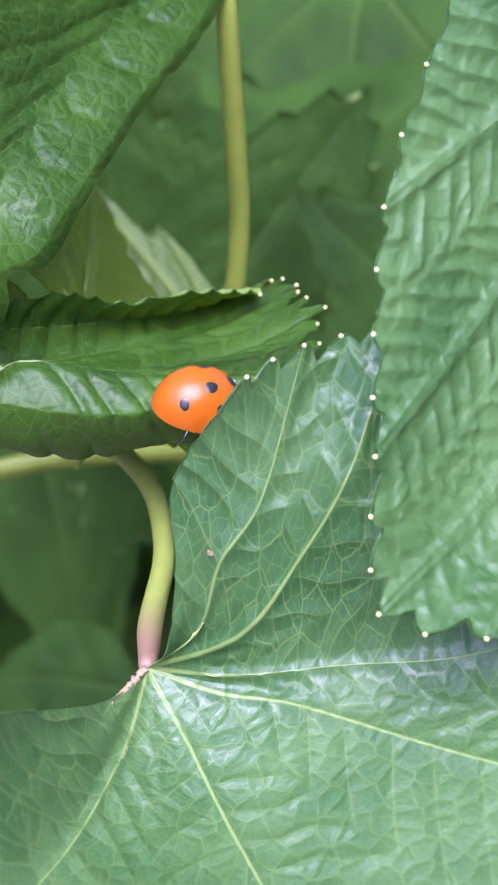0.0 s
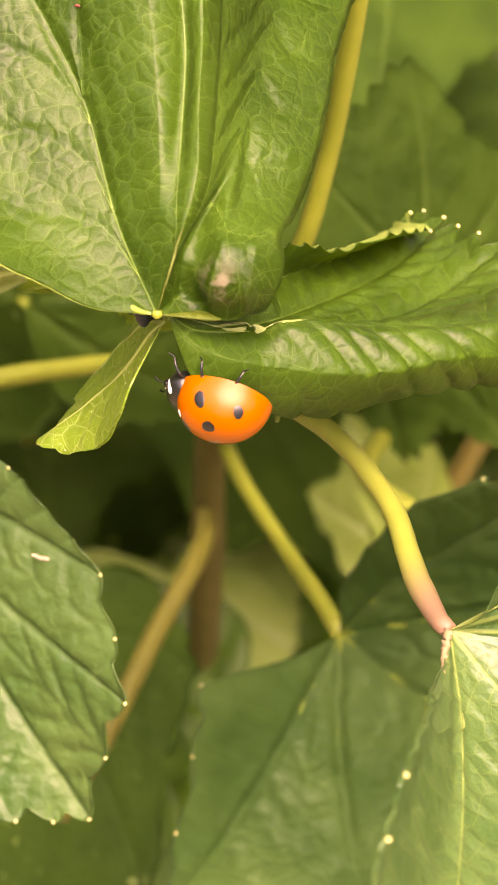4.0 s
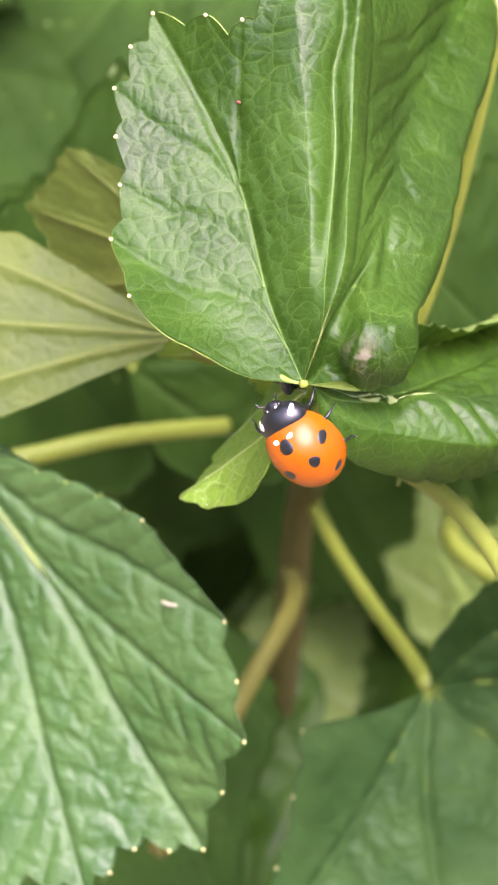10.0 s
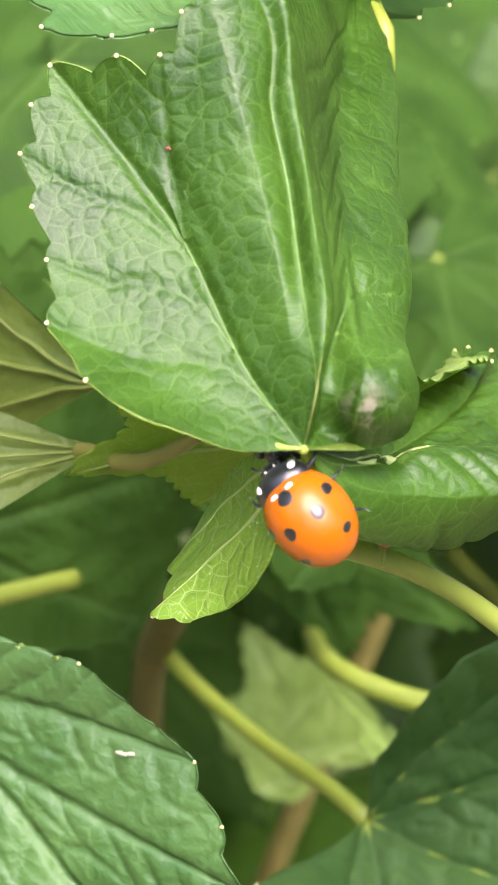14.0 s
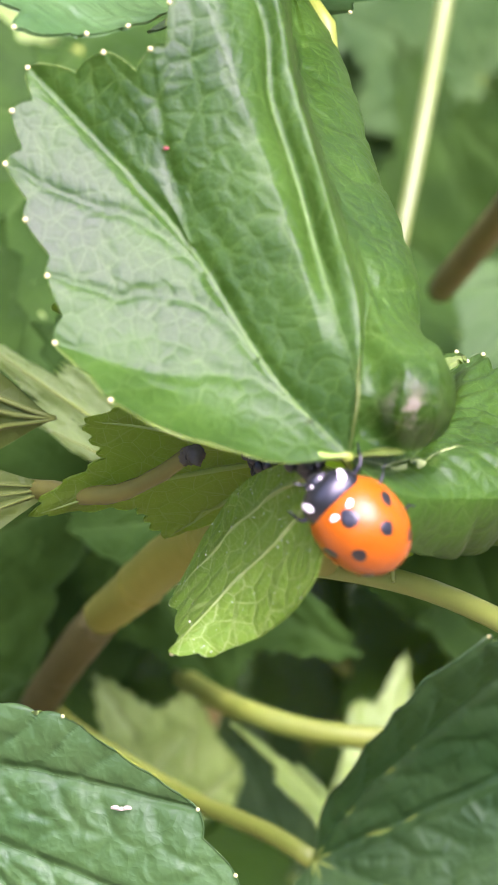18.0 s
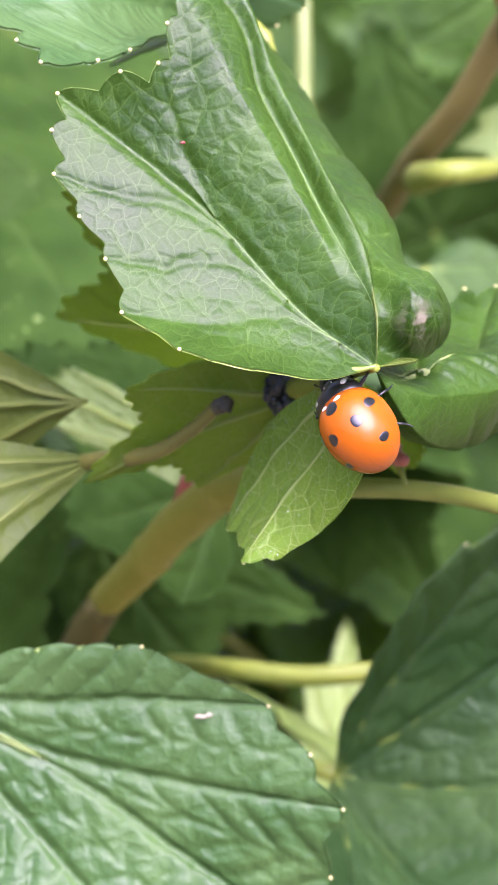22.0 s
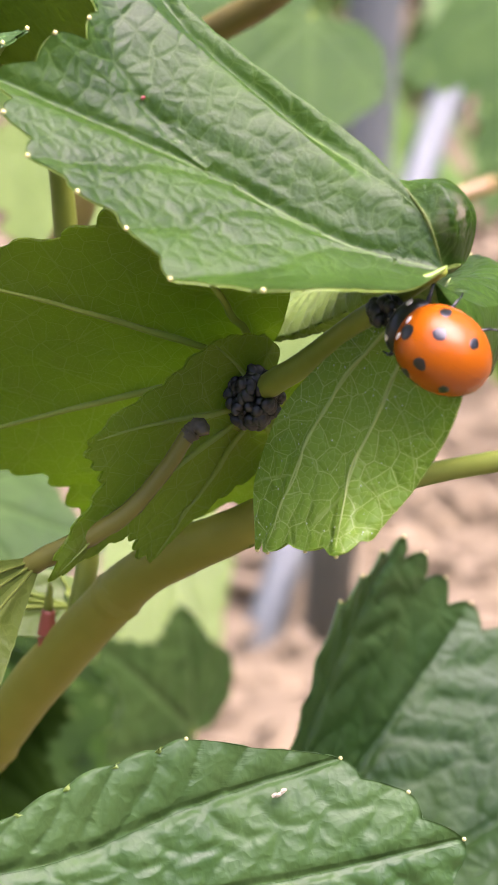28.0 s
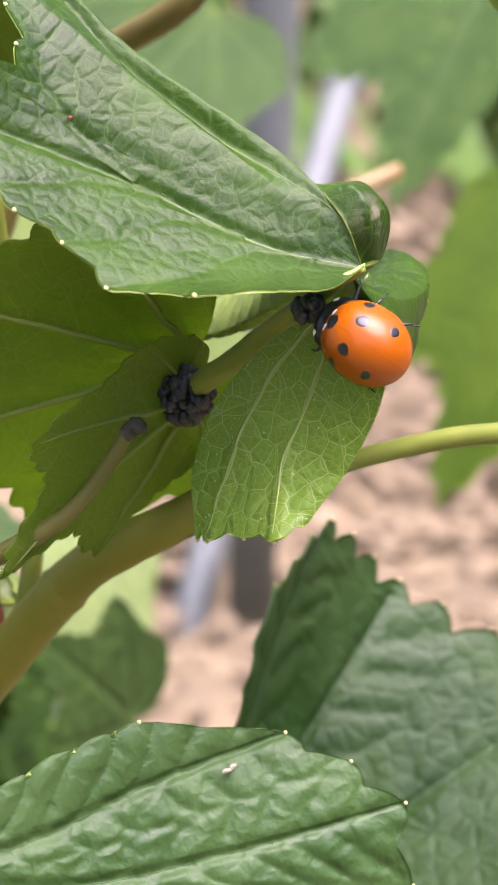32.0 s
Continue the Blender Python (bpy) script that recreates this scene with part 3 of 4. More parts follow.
blade.vertices.foreach_get("co", co)
scar_at = np.array([3.3, -0.9, 498.8]) - np.array(A_BASE)
stain = np.exp(-(np.linalg.norm(co.reshape(-1, 3) * 1000 - scar_at, axis=1) / 1.25) ** 2)
blade.attributes.new("stain", "FLOAT", "POINT").data.foreach_set("value", stain.astype(np.float32))

fan_leaf(
    "curled_leaf", "glossy dark green currant lobe with its front edge rolled under", (0.0, -1.6, 495.6),
    [
        [(3, 4.5, 494.2), (6.4, 10, 492.5), (9.3, 14, 488.9), (12.3, 18, 487.4), (15, 24, 483)],
        [(3, 5, 492), (5.7, 11, 488), (10, 21, 482), (13, 29, 479)],
        [(5, 3, 491.5), (9, 11, 486.8), (13, 20, 482.5), (15.6, 28.5, 480.2)],
        [(5.3, 2, 491.9), (12, 8, 488), (17, 17, 484), (20.9, 23.5, 484.1)],
        [(2.1, -0.9, 493.9), (5.3, 2, 491.9), (7.9, 3.4, 492.4), (14, 7, 490), (20, 10.8, 488.5), (25.4, 15.5, 486.6)],
        [(3, -2.2, 493.5), (8, -0.2, 491.2), (14, 2.6, 489.6), (19.8, 7.2, 488.3), (25.8, 12.0, 485.4)],
        [(3, -3.2, 491), (7, -0.8, 486.8), (12, 2.5, 484.6), (18.2, 6.2, 485), (24.8, 10.8, 483.4)],
        [(2.5, -1, 490), (6, 3, 484.5), (11, 5, 483), (17, 8.4, 483), (23.0, 12.4, 482.0)],
    ],
    notch=(0, 0, 0.03, 0.03, 0.0, 0.0, 0.0), teeth=(1, 2, 3, 3, 2, 1, 1), ns=30, nr=150, ribs=(2, 3, 4), depth={4: 0.5}, arc=4, quilt=0.5, step=2.6, wave=0.04, tubes=0, thick=0.1,
)

fan_leaf(
    "hanging_lobe", "pale green hanging lobe of the curled leaf, underside showing", (-0.3, -0.6, 493.5),
    [
        [(-1.5, 4, 490), (-3.5, 7.5, 485), (-5, 8.6, 479.5), (-7.0, 6.5, 475.4)],
        [(-1.8, 2.5, 489), (-4.0, 4.5, 483.5), (-7.2, 5.0, 475.8)],
        [(-1.8, -0.6, 488.5), (-4.5, 0.2, 482.5), (-8.3, -2.0, 478.5)],
        [(-1.3, -5.0, 491.5), (-1.8, -5.9, 488.5), (-3.4, -4.2, 483.0), (-6.0, -2.8, 479.6)],
    ],
    notch=(0, 0.02, 0.0), teeth=(1, 2, 1), tooth=0.03, ns=40, nr=90, mats=(LEAF_DEWY, LEAF_DEWY), group="", quilt=0.1, tubes=0.13, vein_mat=LEAF_DEWY,
)

# ---- leaf below ----
scarred = fan_leaf(
    "currant_leaf", "matt green toothed currant leaf with a small pale scar", (-34, 14, 457),
    [
        [(-30, 14.5, 458), (-24.13, 15.13, 454.01), (-20.01, 10.34, 460.16)],
        [(-27, 12, 459), (-20, 9.3, 461.8), (-13.4, 6.7, 462.9)],
        [(-24, 9, 456.5), (-14, 5, 458.6), (-4.1, 0.6, 460.2)],
        [(-22, 6, 453.5), (-11, -0.5, 453.7), (0.4, -7.3, 455.2)],
        [(-20.2, 3.9, 452.5), (-11.4, -3.8, 448.4), (-1.0, -11.2, 442.5)],
        [(-24, 3, 449), (-17, -7, 443.5), (-10, -16.2, 437.7)],
        [(-29, 5, 449), (-25, -7, 441), (-19, -18, 434)],
    ],
    notch=(0, 0, 0.0, 0.02, 0.06, 0.03), teeth=(1, 1, 2, 2, 4, 3), ns=36, nr=130, tooth=0.03, mats=(LEAF_MATT, LEAF_UNDER), quilt=0.45, step=3.6, wave=0.03, tubes=0, ribs=(2, 3, 4, 5), depth={2: 0.7, 3: 0.7, 5: 0.7},
)

# ---- leaf with the pink stalk ----
pink_leaf = fan_leaf(
    "currant_leaf", "flat matt green currant leaf on a pink-flushed stalk", (23.3, -10.5, 480.6),
    [
        [(23.4, -15.5, 483.2), (23.0, -21.5, 489.5), (22.9, -27.5, 496.0), (22.3, -34.3, 500.3)],
        [(24.4, -19, 483.6), (23.6, -30, 490.5), (22.0, -44, 502)],
        [(25.5, -19, 481), (27, -32, 485), (27, -56, 499)],
        [(28.4, -14.4, 479.4), (36, -21, 480.5), (56, -38, 488)],
        [(29, -10.4, 480.4), (35, -9.7, 481.1), (47, -11, 484), (68, -13, 490)],
        [(30, -9, 481.5), (37, -6.5, 483), (45, -4, 485), (52, 0, 488)],
        [(29.9, -8, 484.8), (33, -4.5, 490), (35.5, -0.5, 496), (36.10, 6.61, 503.50)],
        [(27, -8.5, 485), (28.2, -6.5, 490), (30.2, -3.2, 494), (31.2, 2.6, 503)],
        [(25.5, -10.5, 484), (25.6, -8, 490), (24.8, -5.3, 495.4), (28.7, -0.7, 502.1)],
    ],
    notch=(0.0, 0.05, 0.08, 0.08, 0.06, 0.05, 0.04, 0), teeth=(2, 3, 4, 4, 4, 3, 2, 2), ns=44, nr=170, flip=True, step=3.2, quilt=0.28, tubes=0, ribs=(2, 3, 4, 5, 6, 7), mats=(LEAF_PALE_VEINS, LEAF_UNDER),
    stalk=[(22.6, -9.4, 479.7), (20.6, -5.8, 478.4), (19.4, -3.0, 477.6), (17.1, 2.2, 476.3), (12, 9.0, 473.8), (6, 13.5, 471.6), (1.0, 15.6, 470.2)], stalk_r=(0.6, 0.95, 0.86, 0.82, 0.82, 0.85, 0.9, 1.0), stalk_mat=STALK_PINK,
)


def blemish(parent, name, at, size, mat, seed, flat=(1, 1, 1)):
    """A small uneven crust on a leaf."""
    r = random.Random(seed)
    bm = bmesh.new()
    bmesh.ops.create_icosphere(bm, subdivisions=2, radius=size * 0.001)
    for v in bm.verts:
        v.co = Vector((v.co.x * flat[0], v.co.y * flat[1], v.co.z * flat[2])) * r.uniform(0.65, 1.2)
    me = bpy.data.meshes.new(name)
    bm.to_mesh(me)
    bm.free()
    me.materials.append(mat)
    ob = put(new(name, me), parent)
    ob.location = Vector(at) * 0.001 - parent.location
    return ob


SCAR = plain_material("pale_dry_scar", (0.26, 0.24, 0.14), (0.36, 0.32, 0.22), 900, 0.7, 0.5)
BROWN_DRY = plain_material("brown_dry_tissue", (0.16, 0.10, 0.045), (0.30, 0.22, 0.11), 900, 0.75, 0.6)
RED_DOT = plain_material("dark_red_dot", (0.16, 0.03, 0.02), (0.22, 0.05, 0.03), 900, 0.5)
for k, (dx, dz) in enumerate(((0, 0), (0.45, 0.1), (-0.4, 0.12))):
    blemish(scarred, "scar", (-9.3 + dx, 1.8 - 0.15, 459.0 + dz), 0.28, SCAR, k, (1.2, 0.6, 0.6))
blemish(pink_leaf, "brown_spot", (27.7, -6.8, 490.9), 0.26, BROWN_DRY, 5, (1, 0.5, 1))
blemish(upper, "red_dot", (-11.0, 14.0, 506.2), 0.2, RED_DOT, 6, (1, 0.6, 0.6))
torn = [(23.3, -10.7, 480.8), (23.3, -13.0, 481.5), (23.5, -15.4, 482.7)]
put(new("torn_edge", at_local(tube_mesh("torn_edge", torn, (0.28, 0.2, 0.12), BROWN_DRY, 40, 8, 0.35, 3), (23.3, -10.5, 480.6))), pink_leaf)
LIP = [(-5.01, 0.06, 495.34), (-2.98, -1.91, 496.04), (-1.68, -2.86, 496.63), (-0.70, -3.25, 497.10)]
put(new("curled_lip", at_local(tube_mesh("curled_lip", LIP, (0.06, 0.2, 0.28, 0.1), LEAF_EDGE, 20, 12, 0.03), A_BASE)), upper)

# ---- background leaves of the same bush ----
fan_leaf(
    "currant_leaf", "broad dark green currant leaf lower in the bush", (14.6, 26.8, 421.5),
    [
        [(13.8, 25.5, 430), (15.2, 23.5, 440), (18.5, 23.5, 448.5), (24, 26, 452)],
        [(18, 27, 431), (24, 27.5, 441), (30, 28, 449), (36, 29, 453)],
        [(24, 26, 430), (34, 26, 438), (44, 27, 444)],
        [(24, 20, 424.5), (36, 14, 431), (52, 8, 438)],
        [(17, 15, 421), (22, 0, 423), (27, -12, 427)],
        [(12, 13, 422.5), (9, 0, 424), (6, -10, 427)],
        [(10, 20, 425), (6, 15, 428.5), (3.4, 11.3, 430.7)],
    ],
    notch=(0, 0.0, 0.05, 0.15, 0.15, 0.06), teeth=(3, 3, 4, 5, 5, 3), ns=24, nr=70, mats=(LEAF_MATT, LEAF_UNDER), quilt=0.5,
    stalk=[(11.45, 32.57, 418.38), (5.98, 43.74, 410.09), (-1.15, 56.27, 403.16), (-6.79, 67.68, 397.71)], stalk_r=(0.9, 0.9, 1.0),
)
lobed_leaf("currant_leaf", "yellow-green currant leaf seen from below", (-13.8, 21.0, 471.6), (-50, 15, 467.5), np.array([0.0, 0.8, 0.6]), narrow=True, width=0.75, glands=False, detail=0.9,
           droop=-0.1, mats=(LEAF_TOP, LEAF_OLIVE_SHADED), quilt=0.15, tubes=0.13, vein_mat=OLIVE_VEIN)
lobed_leaf("currant_leaf", "backlit bright green currant leaf seen from below", (3.4, 16.4, 483.5), (-13.03, 42.36, 471.77), np.array([-0.35, -0.3, 1.0]), width=1.0, detail=1.2, glands=False,
           droop=0.05, mats=(LEAF_THIN, LEAF_THIN), quilt=0.3, tubes=0.3, vein_mat=VEIN)
lobed_leaf("currant_leaf", "small crumpled green currant leaf behind the aphids", (0.8, 14.5, 481.5), (-16.17, 18.04, 471.97), np.array([0.2, -0.2, 1.0]), width=0.72, detail=1.0, cup=0.25, glands=False,
           mats=(LEAF_THIN, LEAF_THIN), vein_mat=LEAF_THIN)
lobed_leaf("currant_leaf", "pale green currant leaf with a toothed edge", (-14, 26, 474), (-33.9, 34.6, 468.4), np.array([0.3, 0.1, 1.0]), narrow=True, width=1.0, glands=False, detail=0.7, mats=(LEAF_TOP, LEAF_OLIVE_SHADED), vein_mat=OLIVE_VEIN)
fan_leaf(
    "currant_leaf", "broad matt green currant leaf on a long yellow-green stalk", (2.4, 46.5, 498.5),
    [
        [(-7.76, 47.62, 494.00), (-1.97, 50.83, 493.88), (2.69, 51.95, 494.05)],
        [(-4.21, 50.68, 495.74), (2.09, 50.56, 496.03), (7.43, 48.26, 496.65)],
        [(-1.68, 50.65, 498.75), (8.58, 50.99, 504.57), (15.62, 46.02, 505.61)],
        [(1.83, 41.07, 510.63), (9.77, 46.69, 517.88), (20.16, 47.68, 527.66)],
        [(-1.11, 41.59, 512.19), (4.45, 51.62, 521.04), (11.57, 62.66, 533.34)],
        [(-5.99, 41.02, 511.94), (-6.59, 50.49, 519.01), (-7.43, 61.63, 526.12)],
        [(-13.09, 33.44, 509.31), (-19.40, 33.73, 510.80), (-27.13, 33.51, 511.99)],
        [(-12.21, 28.65, 507.49), (-16.78, 24.43, 508.64), (-20.2, 21.0, 509.8)],
        [(-10.29, 28.36, 507.20), (-13.53, 24.48, 508.31), (-15.6, 22.2, 508.9)],
        [(-9.15, 28.81, 507.08), (-11.25, 25.48, 508.23), (-13.0, 22.9, 509.3)],
    ],
    notch=(0, 0.0, 0.08, 0.1, 0.1, 0.08, 0.06, 0, 0), teeth=(1, 4, 5, 6, 6, 4, 4, 1, 1), ns=30, nr=90, flip=True, mats=(LEAF_MATT, LEAF_UNDER), quilt=0.2, wave=0.03, tubes=0, ribs=(2, 3, 4, 5, 6),
    stalk=[(4.2, 43.4, 499.2), (4.8, 40.9, 495.0), (4.9, 39.4, 484), (4.7, 38.2, 474), (3.6, 35.2, 464), (-1.2, 33, 452)], stalk_r=(0.5, 0.9, 0.95, 0.9, 0.9, 0.9, 1.0),
)
# leaf in front on the right at the start
fan_leaf(
    "currant_leaf", "large matt green toothed currant leaf hanging close by", (46.66, 33.82, 514.45),
    [
        [(41.35, 30.15, 517.07), (36.47, 24.88, 518.23), (34.11, 21.26, 518.00)],
        [(42.55, 27.14, 512.73), (38.14, 18.57, 511.06), (34.34, 8.94, 510.29)],
        [(43.79, 25.01, 509.05), (40.87, 11.49, 502.74), (38.55, -2.98, 500.84)],
        [(45.38, 23.02, 505.30), (44.48, 4.28, 495.22), (41.76, -10.16, 494.94)],
        [(47.80, 22.01, 501.88), (48.42, 6.14, 493.26), (48.12, -8.21, 493.17)],
        [(49.96, 24.66, 502.84), (53.81, 10.40, 493.80), (56.64, -2.23, 489.31)],
    ],
    notch=(0, 0.0, 0.0, 0.0, 0.02), teeth=(3, 4, 3, 2, 3), ns=60, nr=150, quilt=0.30, wave=0.03, tooth=0.035, step=2.1, flip=True, tubes=0, mats=(LEAF_MATT, LEAF_UNDER),
)

# leaves further down, the shade around them put into a dark green
def back_leaf(base, tip, side, label="green currant leaf deep in the bush, shade put into its colour", mats=None, width=1.0, **kw):
    return lobed_leaf("currant_leaf", label, base, tip, np.asarray(side, float), width=width, detail=0.55, mats=mats or (LEAF_DEEP_SHADE, LEAF_UNDER), glands=False, quilt=0.5, **kw)


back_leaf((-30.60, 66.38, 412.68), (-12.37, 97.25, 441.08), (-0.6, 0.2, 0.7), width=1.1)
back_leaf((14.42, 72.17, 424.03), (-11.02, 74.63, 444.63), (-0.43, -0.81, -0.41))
back_leaf((-26.56, 123.68, 436.20), (6.02, 106.18, 419.33), (0.54, 0.78, 0.33), "grey-green currant leaf deep in the bush, darkened for shade", width=0.95)
back_leaf((3.5, 37.9, 454.2), (-21.07, 50.33, 463.75), (0.3, 0.5, 0.4), "pale edge of a currant leaf", (LEAF_UNDER, LEAF_UNDER), width=0.22)
back_leaf((25.52, 39.13, 403.63), (11.70, 54.05, 410.02), (-0.7, 0.3, 0.5), "light green currant leaf", (LEAF_UNDER, LEAF_UNDER), width=0.6)

rng = random.Random(7)


def deep_leaf(x, y, z, size, turn, tilt, mats, label):
    """A currant leaf deep in the bush: its base at (x, y, z), pointing along turn, hanging by tilt."""
    base = np.array([x, y, z])
    ex = np.array([math.cos(turn) * math.cos(tilt), math.sin(turn) * math.cos(tilt), -math.sin(tilt)])
    side = np.array([-math.sin(turn), math.cos(turn), 0.25 * math.sin(turn * 3)])
    return lobed_leaf("currant_leaf", label, base, base + ex * size, side, width=rng.uniform(0.85, 1.1), cup=rng.uniform(-0.15, 0.2), droop=rng.uniform(0.05, 0.3), mats=mats,
                      ns=12, nr=30, glands=False, tubes=0, quilt=0.6, step=6.0, group="currant leaves deep in the bush",
                      stalk=[base + (0, 6, -10), base + (rng.uniform(-15, 15), 25, -40), base + (rng.uniform(-20, 20), 40, -90)], stalk_r=(0.8, 0.9, 1.1))


for k in range(300):
    x, y, z = rng.uniform(-190, 150), rng.uniform(45, 300), rng.uniform(150, 440)
    z = min(z, 455 - 0.35 * max(y - 60, 0) - (60 if x > 40 else 0))
    if x > 25 and abs(x - y - 10) < 70 and z > 150:
        continue
    tone = rng.random()
    if x > 5 and 105 < y < 120 and z > 340:  # keep the hollow beside the stem open
        for _ in range(8):
            rng.random()
        continue
    # High leaves take the dark copy, for shade from foliage not built.
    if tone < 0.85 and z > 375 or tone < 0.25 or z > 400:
        side, label = LEAF_DEEP_SHADE, "green currant leaf inside the bush, its colour darkened for shade"
    elif tone < 0.75:
        side, label = LEAF_TOP, "mid-green currant leaf in the shade of the bush"
    else:
        side, label = LEAF_UNDER, "light yellow-green currant leaf inside the bush"
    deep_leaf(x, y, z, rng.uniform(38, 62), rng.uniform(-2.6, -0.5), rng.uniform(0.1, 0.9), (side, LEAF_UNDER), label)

# leaves and shoots further off, towards the open side
back_leaf((220.11, 250.89, 304.49), (186.62, 224.03, 261.83), (0.7, -0.7, 0.1), "pale green hanging currant leaf", (LEAF_UNDER, LEAF_UNDER), width=0.5)
back_leaf((334.78, 214.96, 437.75), (261.68, 198.05, 385.17), (0.6, -0.5, 0.4), "grey-green drooping currant leaf", (LEAF_SHADE, LEAF_UNDER), width=0.8)
back_leaf((239.56, 130.52, 406.63), (188.77, 129.36, 363.48), (0.6, -0.6, 0.4), "backlit bright green currant leaf", (LEAF_BACKLIT, LEAF_BACKLIT), width=0.8)
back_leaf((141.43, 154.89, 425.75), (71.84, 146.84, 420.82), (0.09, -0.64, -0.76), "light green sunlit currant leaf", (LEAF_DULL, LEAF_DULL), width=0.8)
back_leaf((53.45, 128.40, 383.66), (59.72, 98.70, 372.67), (0.5, -0.4, 0.6), width=0.9)
back_leaf((6.28, 95.42, 397.13), (30.54, 71.84, 400.64), (0.1, 0.6, 0.6), width=0.7)
back_leaf((60.98, 125.90, 414.00), (59.25, 102.58, 400.53), (0.7, 0.2, 0.3), "grey-green currant leaf in the shade", (LEAF_SHADE, LEAF_UNDER), width=0.9)

# ---- stems ----
STALK_DIM = plain_material("olive_green_stalk", (0.08, 0.12, 0.018), (0.12, 0.16, 0.03), 500, 0.5)
BROWN = plain_material("smooth_brown_bark", (0.095, 0.083, 0.019), (0.17, 0.145, 0.034), 200, 0.55, 0.5, 0.25)
DRY_RED = plain_material("red_flushed_stalk", (0.20, 0.11, 0.045), (0.20, 0.165, 0.04), 300, 0.45)
stem("main_stem", "brown woody main stem of the currant bush", [(-3.1, 54, 425), (-5.5, 60.5, 410), (-7, 67, 391), (-5, 67, 350), (0, 66, 180), (4, 66, -5)], (1.9, 2.2, 2.6, 2.8, 3.5, 4.5), BARK, n=60, nodes=(0.02, 0.12))
stem("green_branch", "pale green young branch carrying the leaf stalks", [(4, 11.0, 475), (1.2, 16.0, 470.8), (0.6, 21.5, 466.8), (0.0, 27.0, 462.0), (-1.7, 36.5, 449.5), (-2.9, 43, 439.2), (-3.2, 55.5, 423)], (1.3, 1.8, 2.0, 2.2, 2.1, 2.0, 1.9), TAN, n=50, nodes=(0.33, 0.65))
stem("stem", "smooth yellow-green leaf stalk", [(-39.09, 35.73, 425.25), (-32.81, 40.17, 425.45), (-25.59, 46.38, 424.39), (-16.15, 56.63, 418.55)], (1.2, 1.1, 1.0), STALK)
withered = tagged(new("withered_stalk"), "brown-olive withered leaf stalk with a curled dark end", "stem", "stems")
WITHER = [(-21.59, 26.54, 466.73), (-16.40, 22.06, 470.47), (-14.43, 19.74, 472.47), (-10.84, 16.36, 475.38), (-8.00, 14.82, 478.72), (-6.30, 14.09, 481.46)]
HOOK = [(-6.61, 14.05, 480.93), (-6.17, 13.95, 481.47), (-5.93, 13.64, 481.85), (-5.94, 13.19, 481.87), (-6.06, 12.95, 481.56)]
DARK_DRY = plain_material("dark_dry_tissue", (0.026, 0.025, 0.010), (0.08, 0.073, 0.032), 1200, 0.7, 0.7)
withered.location = Vector(WITHER[0]) * 0.001
put(new("stalk", at_local(tube_mesh("stalk", WITHER, (0.75, 0.7, 0.75, 0.75, 0.6, 0.55), STALK_DRY, 40, 12, 0.03), WITHER[0])), withered)
put(new("dry_end", at_local(tube_mesh("dry_end", HOOK, (0.5, 0.62, 0.7, 0.6, 0.45), DARK_DRY, 20, 10, 0.12), WITHER[0])), withered)

# small buds
BUD_RED = plain_material("red_bud", (0.26, 0.05, 0.035), (0.36, 0.12, 0.06), 700, 0.4)


def bud(points, radii, label, tip):
    root = tagged(new("bud"), label, "bud", "buds")
    root.location = Vector(points[0]) * 0.001
    put(new("scale", at_local(tube_mesh("scale", points, radii, BUD_RED, 16, 10, 0.03), points[0])), root)
    put(new("green_tip", at_local(tube_mesh("green_tip", [points[-1], tip], (radii[-1] * 0.8, 0.15), STALK, 8, 8, 0.03), points[0])), root)


bud([(-2.6, 34.2, 453.5), (-2.0, 34.6, 455.2), (-1.6, 34.8, 457.2)], (0.5, 0.75, 0.55), "small red and green bud beside the branch", (-1.2, 35.0, 459.5))
bud([(148.22, 367.94, 308.21), (147.48, 370.57, 311.13), (146.04, 373.46, 314.03)], (5.0, 6.5, 4.0), "blurred reddish bud further back in the bush", (144.87, 377.18, 318.12))
bud([(7.68, 7.20, 479.13), (7.16, 8.44, 478.86), (7.29, 11.16, 478.97)], (0.5, 0.9, 0.8), "reddish stipule under the curled lobe", (7.51, 6.04, 477.70))

stem("side_branch", "brown woody side branch with leaf stalks", [(43.51, 117.10, 419.00), (42.79, 101.37, 441.20), (39.50, 86.24, 457.68), (41.25, 80.31, 468.10), (44.60, 77.71, 480.21), (45.67, 69.84, 487.82), (44.67, 54.05, 497.88), (56.85, 58.59, 505.79), (58.36, 56.42, 515.28)], (1.7, 1.75, 1.75, 1.7, 1.6, 1.5, 1.5, 1.4), BROWN, n=50, nodes=(0.36, 0.66))
stem("stem", "smooth yellow-green leaf stalk", [(37.99, 81.66, 457.87), (38.59, 74.63, 462.89), (47.65, 77.47, 461.14), (75.00, 90.37, 453.00)], (1.9, 1.0, 0.9, 0.85), STALK)
stem("stem", "short reddish leaf stalk", [(44.44, 76.61, 480.42), (41.04, 75.15, 485.26), (36.19, 74.10, 491.54), (32.15, 70.72, 502.10)], (1.5, 0.9, 0.85), DRY_RED)
stem("stem", "smooth yellow-green leaf stalk", [(30.31, 95.30, 438.46), (32.05, 101.65, 443.14), (34.55, 111.36, 448.80), (37.44, 122.58, 453.20), (40.67, 136.23, 460.50)], (0.9, 1.0, 1.1), STALK_DIM)
stem("stem", "slender brown leaf stalk", [(102.31, 145.15, 419.05), (113.20, 139.58, 423.87), (124.56, 135.66, 427.41), (139.14, 130.00, 430.03), (164.32, 120.86, 435.89)], (1.2, 1.3, 1.3), DRY_RED)
